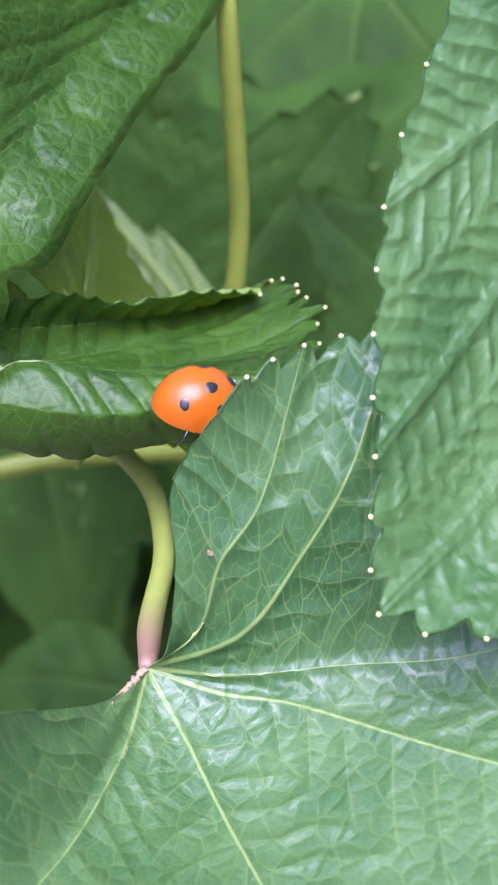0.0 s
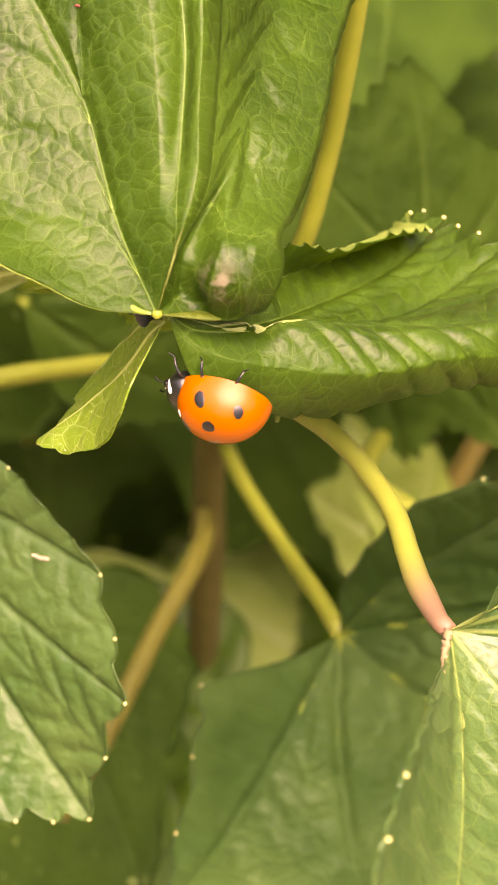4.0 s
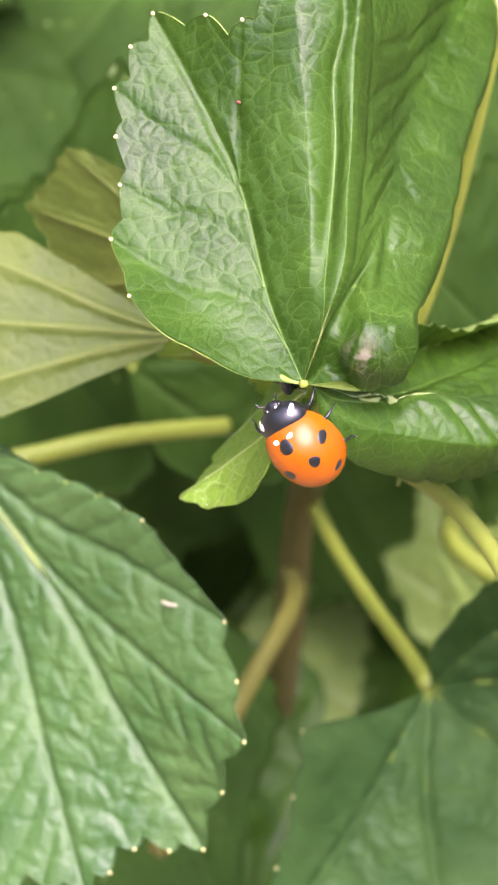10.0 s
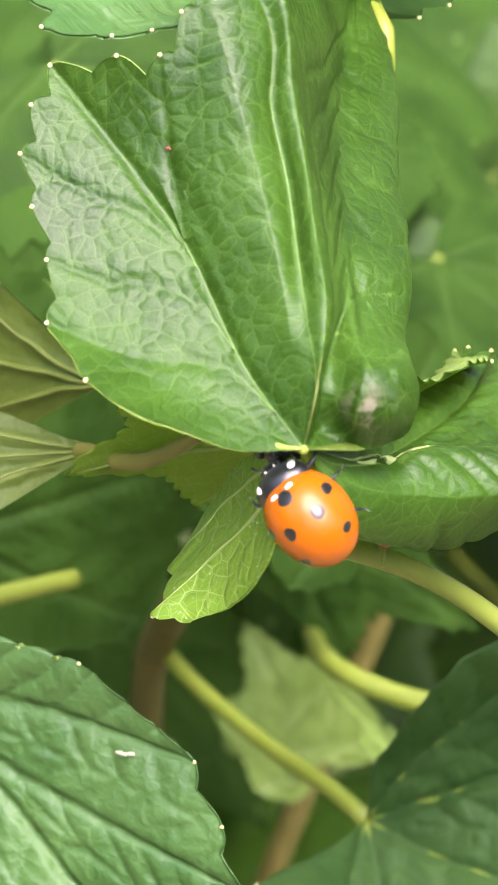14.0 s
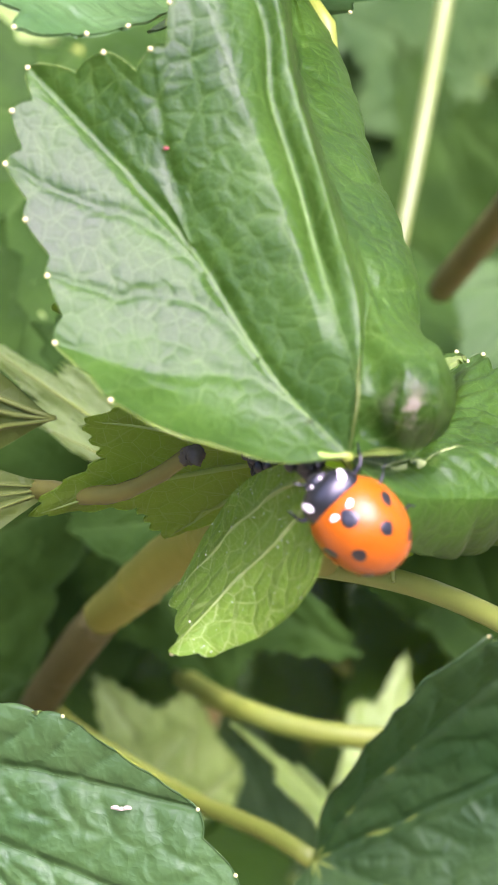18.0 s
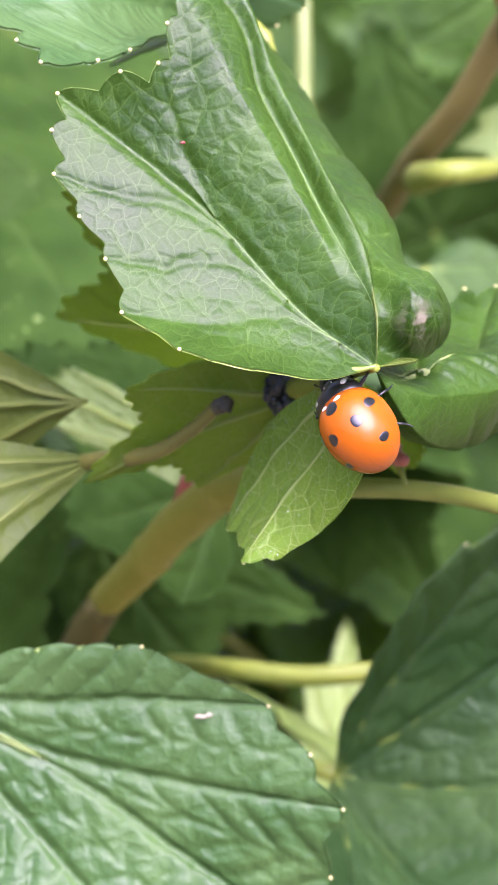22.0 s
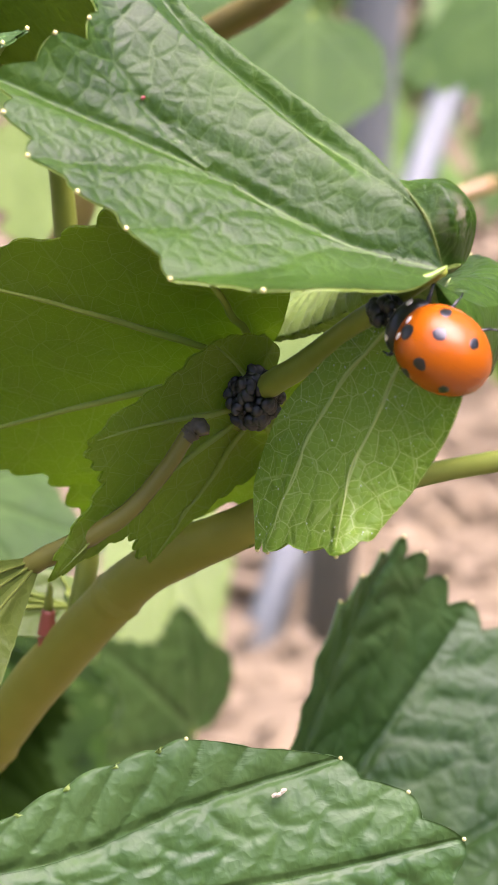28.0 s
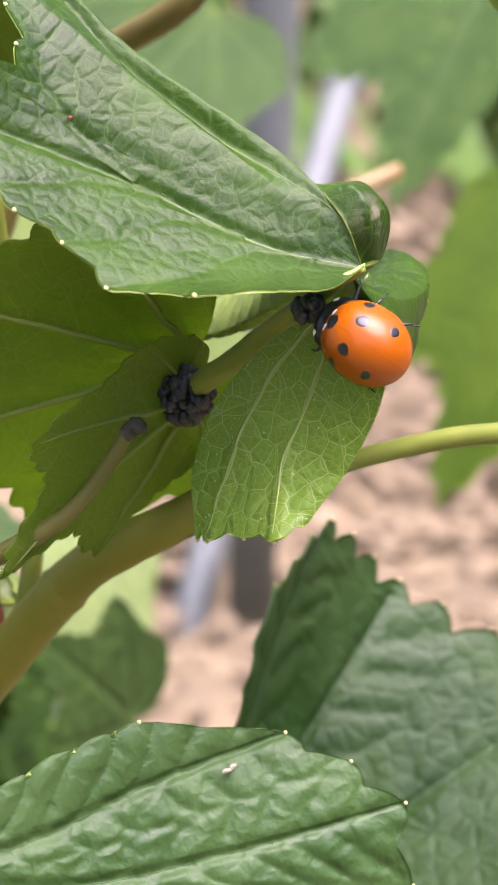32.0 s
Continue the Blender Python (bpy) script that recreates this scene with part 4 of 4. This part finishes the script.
stem("stem", "brown young branch from the main stem", [(-7, 68, 380), (-3.70, 47.64, 400.77), (-5.17, 32.68, 404.38), (-6.78, 19.66, 404.37), (-9.00, 9.39, 402.81)], (1.2, 1.2, 1.1), STALK_DRY, nodes=(0.3,))
stem("stem", "brown stem deeper in the bush", [(27.72, 116.30, 366.80), (24.56, 110.73, 353.38), (19.75, 105.15, 332.53), (15.48, 101.24, 306.19), (11.69, 103.88, 264.93)], (1.5, 1.8, 2.0, 2.2, 2.4), BROWN, nodes=(0.45,))
stem("stem", "pale green leaf stalk", [(12.59, 83.18, 385.00), (12.21, 58.29, 407.68), (19.15, 50.80, 412.10), (27.85, 48.30, 413.59)], (1.3, 1.2, 1.2), STALK)

HIGH_LEAVES = (
    ((75.70, 146.04, 447.38), (51.37, 148.40, 445.86), (-0.04, -0.61, -0.79), (LEAF_DEEP_SHADE, LEAF_UNDER), 0.6),
    ((87.56, 182.51, 380.91), (76.84, 200.64, 415.14), (-0.93, 0.12, -0.34), (LEAF_DEEP_SHADE, LEAF_UNDER), 0.9),
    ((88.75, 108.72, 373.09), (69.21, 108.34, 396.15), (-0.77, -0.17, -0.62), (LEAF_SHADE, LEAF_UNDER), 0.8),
    ((95.73, 227.76, 330.42), (70.43, 256.94, 372.11), (-0.90, -0.14, -0.42), (LEAF_DEEP_SHADE, LEAF_UNDER), 0.7),
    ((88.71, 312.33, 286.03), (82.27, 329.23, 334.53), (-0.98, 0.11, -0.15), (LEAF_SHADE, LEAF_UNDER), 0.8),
    ((126.07, 349.02, 307.86), (103.22, 367.39, 353.33), (-0.93, -0.09, -0.36), (LEAF_DEEP_SHADE, LEAF_UNDER), 0.8),
    ((42.26, 87.20, 354.96), (46.85, 103.37, 369.40), (-0.94, 0.33, -0.08), (LEAF_UNDER, LEAF_UNDER), 0.5),
)
HOLLOW_LEAVES = (
    ((61.24, 145.10, 350.57), (75.68, 138.40, 362.72), (-0.25, 0.66, 0.71), (LEAF_UNDER, LEAF_UNDER), 0.7),
    ((22.86, 163.97, 251.87), (23.98, 171.78, 292.11), (-0.98, 0.22, -0.03), (LEAF_UNDER, LEAF_UNDER), 0.7),
    ((49.36, 131.33, 283.98), (39.21, 148.61, 300.88), (-0.90, -0.13, -0.41), (LEAF_SHADE, LEAF_UNDER), 0.8),
    ((231.71, 222.71, 431.82), (181.76, 219.17, 409.36), (0.32, -0.69, -0.65), (LEAF_SHADE, LEAF_UNDER), 0.8),
    ((211.59, 190.93, 402.89), (166.30, 192.13, 393.28), (0.14, -0.62, -0.77), (LEAF_TOP, LEAF_UNDER), 0.8),
    ((32.66, 125.95, 274.33), (13.03, 140.83, 288.82), (-0.73, -0.49, -0.48), (LEAF_UNDER, LEAF_UNDER), 0.8),
    ((49.09, 168.36, 273.75), (23.79, 174.11, 293.32), (-0.58, -0.58, -0.57), (LEAF_TOP, LEAF_UNDER), 0.8),
)
FAR_LEAVES = (
    ((-10.09, 118.23, 254.66), (-21.51, 133.58, 281.97), (-0.91, -0.37, -0.18), (LEAF_UNDER, LEAF_UNDER), 0.6),
    ((2.14, 137.01, 268.55), (7.50, 153.41, 294.44), (-0.98, 0.07, 0.19), (LEAF_TOP, LEAF_UNDER), 0.8),
    ((32.66, 169.54, 307.85), (6.14, 177.02, 324.67), (-0.54, -0.46, -0.70), (LEAF_TOP, LEAF_UNDER), 0.9),
    ((48.76, 153.83, 262.34), (34.45, 167.45, 290.08), (-0.90, -0.13, -0.42), (LEAF_SHADE, LEAF_UNDER), 0.9),
    ((-36.82, 96.48, 259.53), (-25.69, 115.07, 285.70), (-0.95, 0.20, 0.26), (LEAF_TOP, LEAF_UNDER), 0.9),
    ((112.47, 326.18, 321.13), (70.09, 324.61, 338.03), (-0.36, -0.55, -0.75), (LEAF_SHADE, LEAF_UNDER), 0.9),
    ((167.38, 327.36, 325.96), (118.31, 333.85, 342.94), (-0.40, -0.47, -0.78), (LEAF_TOP, LEAF_UNDER), 0.9),
)
LOW_LEAVES = (
    ((19.01, 94.43, 345.92), (5.46, 102.03, 364.80), (-0.81, -0.37, -0.45), (LEAF_UNDER, LEAF_UNDER), 0.8),
    ((10.20, 93.94, 345.97), (18.73, 98.21, 360.03), (-0.80, 0.42, 0.43), (LEAF_UNDER, LEAF_UNDER), 0.8),
    ((91.09, 177.89, 287.40), (71.77, 181.19, 301.12), (-0.56, -0.46, -0.69), (LEAF_UNDER, LEAF_UNDER), 0.8),
)
GAP_LEAVES = (
    ((82.57, 384.52, 324.48), (60.37, 330.29, 270.03), (0.96, -0.26, -0.13), (LEAF_SHADE, LEAF_UNDER), 1.0),
    ((71.72, 410.04, 319.63), (111.82, 348.40, 277.00), (0.81, 0.13, 0.57), (LEAF_TOP, LEAF_UNDER), 1.0),
    ((80.96, 433.30, 307.40), (24.88, 393.03, 266.97), (0.71, -0.40, -0.57), (LEAF_SHADE, LEAF_UNDER), 1.0),
    ((-53.43, 153.53, 306.99), (-37.19, 110.23, 287.97), (0.93, 0.37, -0.06), (LEAF_DEEP_SHADE, LEAF_UNDER), 1.0),
    ((121.05, 429.39, 299.09), (64.98, 382.66, 246.44), (0.78, -0.43, -0.44), (LEAF_DEEP_SHADE, LEAF_UNDER), 1.0),
)
for (bx, tip_at, side, mats, w) in HIGH_LEAVES + HOLLOW_LEAVES + FAR_LEAVES + LOW_LEAVES + GAP_LEAVES:
    back_leaf(bx, tip_at, side, "soft mid-green currant leaf further back in the bush", mats, width=w)

# ---- lawn beyond the mulched strip ----
GRASS = plain_material("lawn_grass", (0.05, 0.12, 0.015), (0.12, 0.22, 0.04), 6.0, 0.6, 0.0)
gr = np.random.default_rng(5)
n = 14000
c = np.stack([gr.uniform(-2.6, 2.6, n), gr.uniform(-2.6, 2.6, n), np.zeros(n)], 1)
c = c[(c[:, 0] * 0.77 + c[:, 1] * 0.64 > 1.42 + 0.12 * np.sin(c[:, 0] * 9)) & (np.hypot(c[:, 0], c[:, 1]) < 2.6)]
n = len(c)
th = gr.uniform(0, 2 * np.pi, n)
a = np.stack([np.cos(th), np.sin(th), 0 * th], 1) * gr.uniform(0.012, 0.03, n)[:, None]
b = np.stack([-np.sin(th) * 0.04, np.cos(th) * 0.04, gr.uniform(0.04, 0.11, n)], 1)
v = np.stack([c - a, c + a, c + a * 0.2 + b, c - a * 0.2 + b], 1).reshape(-1, 3)
tagged(new("lawn", mesh_from("lawn", v, np.arange(4 * n).reshape(-1, 4), [GRASS])), "rough green lawn beyond the mulched bed", "grass", kind="stuff")

# ---- far hedge that closes the view; its added height blocks low sky light ----
HEDGE = plain_material("far_foliage", (0.035, 0.10, 0.015), (0.09, 0.19, 0.04), 2.5, 0.6, 0.0)
hr = np.random.default_rng(11)
n = 36000
ang = hr.uniform(0, 2 * np.pi, n)
rad = hr.uniform(2.4, 3.6, n)
# Unseen upper part, raised towards +y to darken sky reflections.
c = np.stack([rad * np.cos(ang), rad * np.sin(ang), hr.uniform(0, 1, n) ** 0.8 * (2.0 + 2.4 * np.clip(1.3 * np.sin(ang + 0.2), 0, 1) + 0.4 * np.sin(5 * ang) + 0.3 * np.sin(11 * ang))], 1)
a = hr.normal(size=(n, 3))
a /= np.linalg.norm(a, axis=1)[:, None]
b = np.cross(a, hr.normal(size=(n, 3)))
b /= np.linalg.norm(b, axis=1)[:, None]
size = hr.uniform(0.04, 0.09, n)[:, None]
v = np.stack([c - a * size, c + b * size * 0.55, c + a * size, c - b * size * 0.55], 1).reshape(-1, 3)
tagged(new("hedge", mesh_from("hedge", v, np.arange(4 * n).reshape(-1, 4), [HEDGE])), "far green hedge of mixed leaves, added tall round the plot to block sky", "hedge", kind="stuff")

# ---- metal posts ----
STEEL = plain_material("galvanised_steel", (0.09, 0.11, 0.10), (0.14, 0.17, 0.155), 60, 0.6, 0.1)
x, y = 612.0, 549.0
post = tagged(new("metal_post", at_local(tube_mesh("metal_post", [(x, y, -8), (x + 6, y - 7, 292), (x + 18, y - 21, 900), (x + 30, y - 35, 1500)], (12, 12, 12), STEEL, 10, 20), (x, y, 0))), "weathered grey steel post standing in the mulch", "post", "metal posts")
post.location = (x * 0.001, y * 0.001, 0)
a, b = np.array((907.48, 714.56, 235.90)), np.array((814.03, 671.74, 168.60))
foot = a + (b - a) * (a[2] + 8) / (a[2] - b[2])
post = tagged(new("metal_post", at_local(tube_mesh("metal_post", [foot, b, a, 2 * a - b], (9, 9, 9), STEEL, 10, 20), foot)), "leaning grey steel strut beside the upright post", "post", "metal posts")
post.location = Vector(foot) * 0.001

# ---- aphids ----
APHID = plain_material("dull_black_aphid", (0.005, 0.007, 0.005), (0.022, 0.028, 0.023), 1500, 0.5, 0.3)
bm = bmesh.new()
bmesh.ops.create_uvsphere(bm, u_segments=10, v_segments=7, radius=0.00042)
for v in bm.verts:
    v.co.x *= 1.35 - 0.25 * math.copysign(1, v.co.x)
APHID_MESH = bpy.data.meshes.new("aphid")
bm.to_mesh(APHID_MESH)
bm.free()
APHID_MESH.materials.append(APHID)
APHID_MESH.polygons.foreach_set("use_smooth", np.full(len(APHID_MESH.polygons), True))


def colony(centre, radii, count, label):
    root = tagged(new("aphid_colony"), label, "aphids", "aphid colonies")
    root.location = Vector(centre) * 0.001
    for _ in range(count):
        d = Vector((rng.gauss(0, 1), rng.gauss(0, 1), rng.gauss(0, 1))).normalized() * rng.uniform(0.6, 1.0)
        a = put(new("aphid", APHID_MESH), root)
        a.location = Vector((d.x * radii[0], d.y * radii[1], d.z * radii[2])) * 0.001
        a.rotation_euler = (rng.uniform(0, 6), rng.uniform(0, 6), rng.uniform(0, 6))
        a.scale = (rng.uniform(0.7, 1.25),) * 3


colony((-0.63, 13.39, 482.59), (1.9, 1.9, 2.1), 200, "dense cluster of dull black aphids on the leaf stalk")
colony((-2.04, 0.55, 493.27), (0.9, 0.9, 0.7), 34, "small cluster of dull black aphids under the leaf base")

DEW = plain_material("dew_speck", (0.50, 0.56, 0.36), (0.62, 0.66, 0.46), 900, 0.15, 0.0)
DEW_MESH = ball_mesh("dew_speck", 0.000045, DEW, 6, 4)
lobe = bpy.data.objects["hanging_lobe"]
blade = [c for c in lobe.children if c.name.startswith("blade")][0].data
for k in rng.sample(range(len(blade.vertices) // 2, len(blade.vertices)), 110):
    d = put(new("dew_speck", DEW_MESH), lobe)
    d.location = blade.vertices[k].co
    d.scale = (rng.uniform(0.6, 1.5),) * 3

# ---- ladybird ----
BUG = 0.000997
RED = plain_material("orange_red_wing_case", (0.25, 0.056, 0.0004), (0.30, 0.074, 0.0006), 350, 0.26, 0.01, 0.28)
BLACK = plain_material("black_shell", (0.005, 0.006, 0.005), (0.011, 0.013, 0.011), 900, 0.3, 0.05, coat=0.0)
WHITE = plain_material("cream_patch", (0.72, 0.70, 0.60), (0.8, 0.78, 0.70), 900, 0.35, 0.05)
SHELL = (3.2, 2.75, 3.2)


def shell_at(x, y, lift=0.0):
    """The wing cases' surface in mm over (x, y) in the ladybird's own space."""
    a, b, h = SHELL
    if x < 0:
        a, b = a * 1.08, b * (1 - 0.10 * (x / a) ** 2)
    k = max(1 - (abs(x) / a) ** 2.2 - (abs(y) / b) ** 2.2, 0.0)
    z = 0.35 + h * k**0.5
    g = Vector((x / a**2, y / b**2, max(k, 0.02) ** 0.5 / h)).normalized()
    return Vector((x, y, z)) + g * lift


def half_shell(side):
    """One wing case: a thick rounded half dome with a flat seam."""
    bm = bmesh.new()
    nu, nv = 28, 14
    grid = []
    for i in range(nu + 1):
        th = math.pi * i / nu
        row = []
        for j in range(nv + 1):
            r = math.sin(math.pi / 2 * j / nv)
            a, b, _ = SHELL
            ca, sa = math.cos(th), math.sin(th)
            ex = a * (1 if ca > 0 else 1.08) * r * math.copysign(abs(ca) ** 0.92, ca)
            ey = b * r * abs(sa) ** 0.92 + 0.004
            ey *= 1 - 0.10 * min(ex / a, 0.0) ** 2
            p = shell_at(ex * 0.9995, min(ey, b * 0.9995))
            if j == nv:
                p.z = 0.30
            row.append(bm.verts.new(Vector((p.x, side * p.y, p.z)) * BUG))
        grid.append(row)
    for i in range(nu):
        for j in range(nv):
            f = [grid[i][j], grid[i][j + 1], grid[i + 1][j + 1], grid[i + 1][j]]
            try:
                bm.faces.new(f if side < 0 else f[::-1])
            except ValueError:
                pass
    bmesh.ops.remove_doubles(bm, verts=bm.verts, dist=1e-7)
    bmesh.ops.recalc_face_normals(bm, faces=bm.faces)
    return bm


def part(name, bm, mat, parent, label=""):
    me = bpy.data.meshes.new(name)
    bm.to_mesh(me)
    bm.free()
    me.materials.append(mat)
    me.polygons.foreach_set("use_smooth", np.full(len(me.polygons), True))
    ob = put(new(name, me), parent)
    return tagged(ob, label) if label else ob


def spot_mesh(x0, y0, rx, ry, surface, lift=0.018, steep=1.0):
    """A patch on a surface, narrowed by steep in the way in which the surface falls off."""
    out = Vector((x0, y0)).normalized()
    bm = bmesh.new()
    rings = []
    for k in range(0, 5):
        r = k / 4
        ring = []
        for j in range(18):
            th = 2 * math.pi * j / 18
            wob = 1 + 0.05 * math.sin(3 * th + x0)
            d = Vector((rx * r * wob * math.cos(th), ry * r * wob * math.sin(th)))
            d -= out * d.dot(out) * (1 - steep)
            p = surface(x0 + d.x, y0 + d.y, lift if k < 4 else -0.01)
            ring.append(bm.verts.new(p * BUG))
        rings.append(ring)
    for a, b in zip(rings, rings[1:]):
        for j in range(18):
            bm.faces.new([a[j], b[j], b[(j + 1) % 18], a[(j + 1) % 18]])
    bmesh.ops.remove_doubles(bm, verts=bm.verts, dist=1e-7)
    return bm


def dome(cx, cz, a, b, h, zlow, power=2.4):
    def surface(x, y, lift=0.0):
        k = max(1 - (abs(x - cx) / a) ** power - (abs(y) / b) ** power, 0.0)
        return Vector((x, y, cz + h * k**0.5 + lift))
    return surface


def ellipsoid(cx, cy, cz, rx, ry, rz, seg=20, rings=12):
    bm = bmesh.new()
    bmesh.ops.create_uvsphere(bm, u_segments=seg, v_segments=rings, radius=1)
    for v in bm.verts:
        v.co = Vector((cx + rx * v.co.x, cy + ry * v.co.y, cz + rz * v.co.z)) * BUG
    return bm


def limb(points, radii, n=12, sides=7):
    me = tube_mesh("limb", points, radii, BLACK, n, sides)
    bm = bmesh.new()
    bm.from_mesh(me)
    bmesh.ops.scale(bm, vec=(BUG * 1000,) * 3, verts=bm.verts)
    bpy.data.meshes.remove(me)
    return bm


bug = tagged(new("ladybird"), "orange-red seven-spot ladybird with a black head and cream patches", "ladybird")
for side in (-1, 1):
    case = part("wing_case", half_shell(side), RED, bug, "glossy orange-red wing case with black spots")
    for x0, y0, rx, ry in ((0.76, 2.3, 0.42, 0.26), (-0.02, 1.136, 0.50, 0.42), (-1.93, 1.74, 0.40, 0.40)):
        part("spot", spot_mesh(x0, side * y0, rx, ry, shell_at, steep=0.55 if x0 < -1 else 1.0), BLACK, case)
part("spot", spot_mesh(1.95, 0, 0.50, 0.56, shell_at, 0.03), BLACK, bug, "black spot behind the neck shield")
for side in (-1, 1):
    part("cream_patch", spot_mesh(2.42, side * 0.62, 0.13, 0.28, shell_at, 0.03), WHITE, bug)
part("body", ellipsoid(-0.1, 0, 0.42, 3.1, 2.6, 0.42), BLACK, bug)
shield = part("neck_shield", ellipsoid(2.65, 0, 0.5, 1.4, 2.0, 1.35, 26, 16), BLACK, bug, "glossy black neck shield with cream corners")


def shield_at(x, y, lift=0.0):
    k = max(1 - ((x - 2.65) / 1.4) ** 2 - (y / 2.0) ** 2, 0.0)
    return Vector((x, y, 0.5 + 1.35 * k**0.5 + lift))


for side in (-1, 1):
    part("cream_patch", spot_mesh(3.42, side * 1.38, 0.24, 0.24, shield_at, 0.04), WHITE, shield)
head = part("head", ellipsoid(3.85, 0, 0.2, 0.55, 0.80, 0.52), BLACK, bug)
for side in (-1, 1):
    part("eye", ellipsoid(4.02, side * 0.62, 0.34, 0.20, 0.18, 0.20, 10, 8), BLACK, head)
    part("cream_patch", ellipsoid(4.05, side * 0.36, 0.61, 0.10, 0.08, 0.05, 10, 6), WHITE, head)
    part("antenna", limb([(4.2, side * 0.45, 0.25), (4.55, side * 0.75, 0.35), (4.85, side * 0.95, 0.2)], (0.06, 0.05, 0.10)), BLACK, head)
    reach = 0.7 if side < 0 else 0.15
    for x0, dx, out in ((2.2, 0.8, reach), (0.9, 0.2, reach * 1.2), (-0.8, -0.8, reach * 0.7)):
        knee = (x0 + dx * 0.7, side * (2.1 + out * 0.7), 0.35)
        ankle = (x0 + dx * 1.2, side * (2.2 + out * 1.3), -0.45)
        leg = part("leg", limb([(x0, side * 1.2, 0.2), (x0 + dx * 0.4, side * 1.7, 0.3), knee], (0.2, 0.2, 0.13)), BLACK, bug)
        part("shin", limb([knee, (x0 + dx * 1.0, side * (2.2 + out * 1.05), 0.0), ankle], (0.11, 0.10, 0.07)), BLACK, leg)
        part("foot", limb([ankle, (x0 + dx * 1.5, side * (2.2 + out * 1.55), -0.52), (x0 + dx * 1.7, side * (2.2 + out * 1.75), -0.50)], (0.06, 0.06, 0.04)), BLACK, leg)


# ---- what moves ----
def motions():
    walk(bug, [
        (0.0, pose(0.01950, 0.00611, 0.48864, -2.0, 22.7, 42.4)),
        (0.5, pose(0.02160, 0.00790, 0.48800, -14.0, 24.0, 22.0)),
        (1.0, pose(0.02152, 0.00807, 0.48747, -23.0, 25.2, -11.7)),
        (1.5, pose(0.02091, 0.00798, 0.48771, -29.2, -20.2, -51.0)),
        (2.0, pose(0.02093, 0.00757, 0.48617, -34.8, -15.9, -108.1)),
        (2.5, pose(0.01681, 0.00469, 0.48679, -38.5, -31.7, -135.9)),
        (3.0, pose(0.01034, 0.00069, 0.49097, -34.1, -25.5, -151.1)),
        (3.5, pose(0.00632, -0.00141, 0.49008, -62.8, -4.2, -148.3)),
        (4.0, pose(0.00473, -0.00258, 0.49007, -103.5, 11.2, 175.0)),
        (4.5, pose(0.00312, -0.00327, 0.49044, -88.5, -16.3, -165.1)),
        (6.5, pose(0.00217, -0.00357, 0.49153, -75.9, -41.8, -173.1)),
        (9.0, pose(0.00064, -0.00372, 0.49160, -76.1, -43.6, 178.0)),
        (11.0, pose(0.00091, -0.00366, 0.49173, -72.4, -40.6, -180.0)),
        (11.5, pose(0.00151, -0.00429, 0.49133, -51.0, -32.0, 174.0)),
        (12.0, pose(0.00022, -0.00419, 0.49193, -48.9, -16.2, 132.6)),
        (13.0, pose(0.00051, -0.00415, 0.49180, -48.8, -22.4, 138.8)),
        (15.0, pose(0.00083, -0.00396, 0.49233, -49.9, -27.6, 146.3)),
        (18.0, pose(0.00073, -0.00409, 0.49258, -60.1, -38.5, 163.8)),
        (19.0, pose(0.00047, -0.00402, 0.49246, -44.1, -26.7, 140.4)),
        (19.5, pose(-0.00046, -0.00407, 0.49289, -57.1, -14.6, 117.4)),
        (20.0, pose(-0.00130, -0.00485, 0.49263, -68.4, -2.1, 96.8)),
        (20.5, pose(-0.00096, -0.00428, 0.49238, -66.0, -19.7, 106.4)),
        (21.0, pose(-0.00100, -0.00413, 0.49216, -61.4, -21.5, 108.3)),
        (22.0, pose(-0.00133, -0.00415, 0.49218, -57.3, -24.9, 115.0)),
        (23.0, pose(-0.00107, -0.00438, 0.49220, -57.3, -22.8, 103.8)),
        (24.5, pose(-0.00129, -0.00418, 0.49207, -59.9, -25.0, 110.6)),
        (27.0, pose(-0.00127, -0.00419, 0.49219, -70.4, -21.3, 92.7)),
        (28.0, pose(-0.00143, -0.00406, 0.49180, -66.3, -22.4, 101.2)),
        (29.0, pose(-0.00132, -0.00389, 0.49169, -65.8, -21.9, 103.5)),
        (31.0, pose(-0.00124, -0.00412, 0.49161, -55.5, -18.8, 92.6)),
        (32.0, pose(-0.00124, -0.00412, 0.49161, -55.5, -18.8, 92.6)),
    ])


motions()
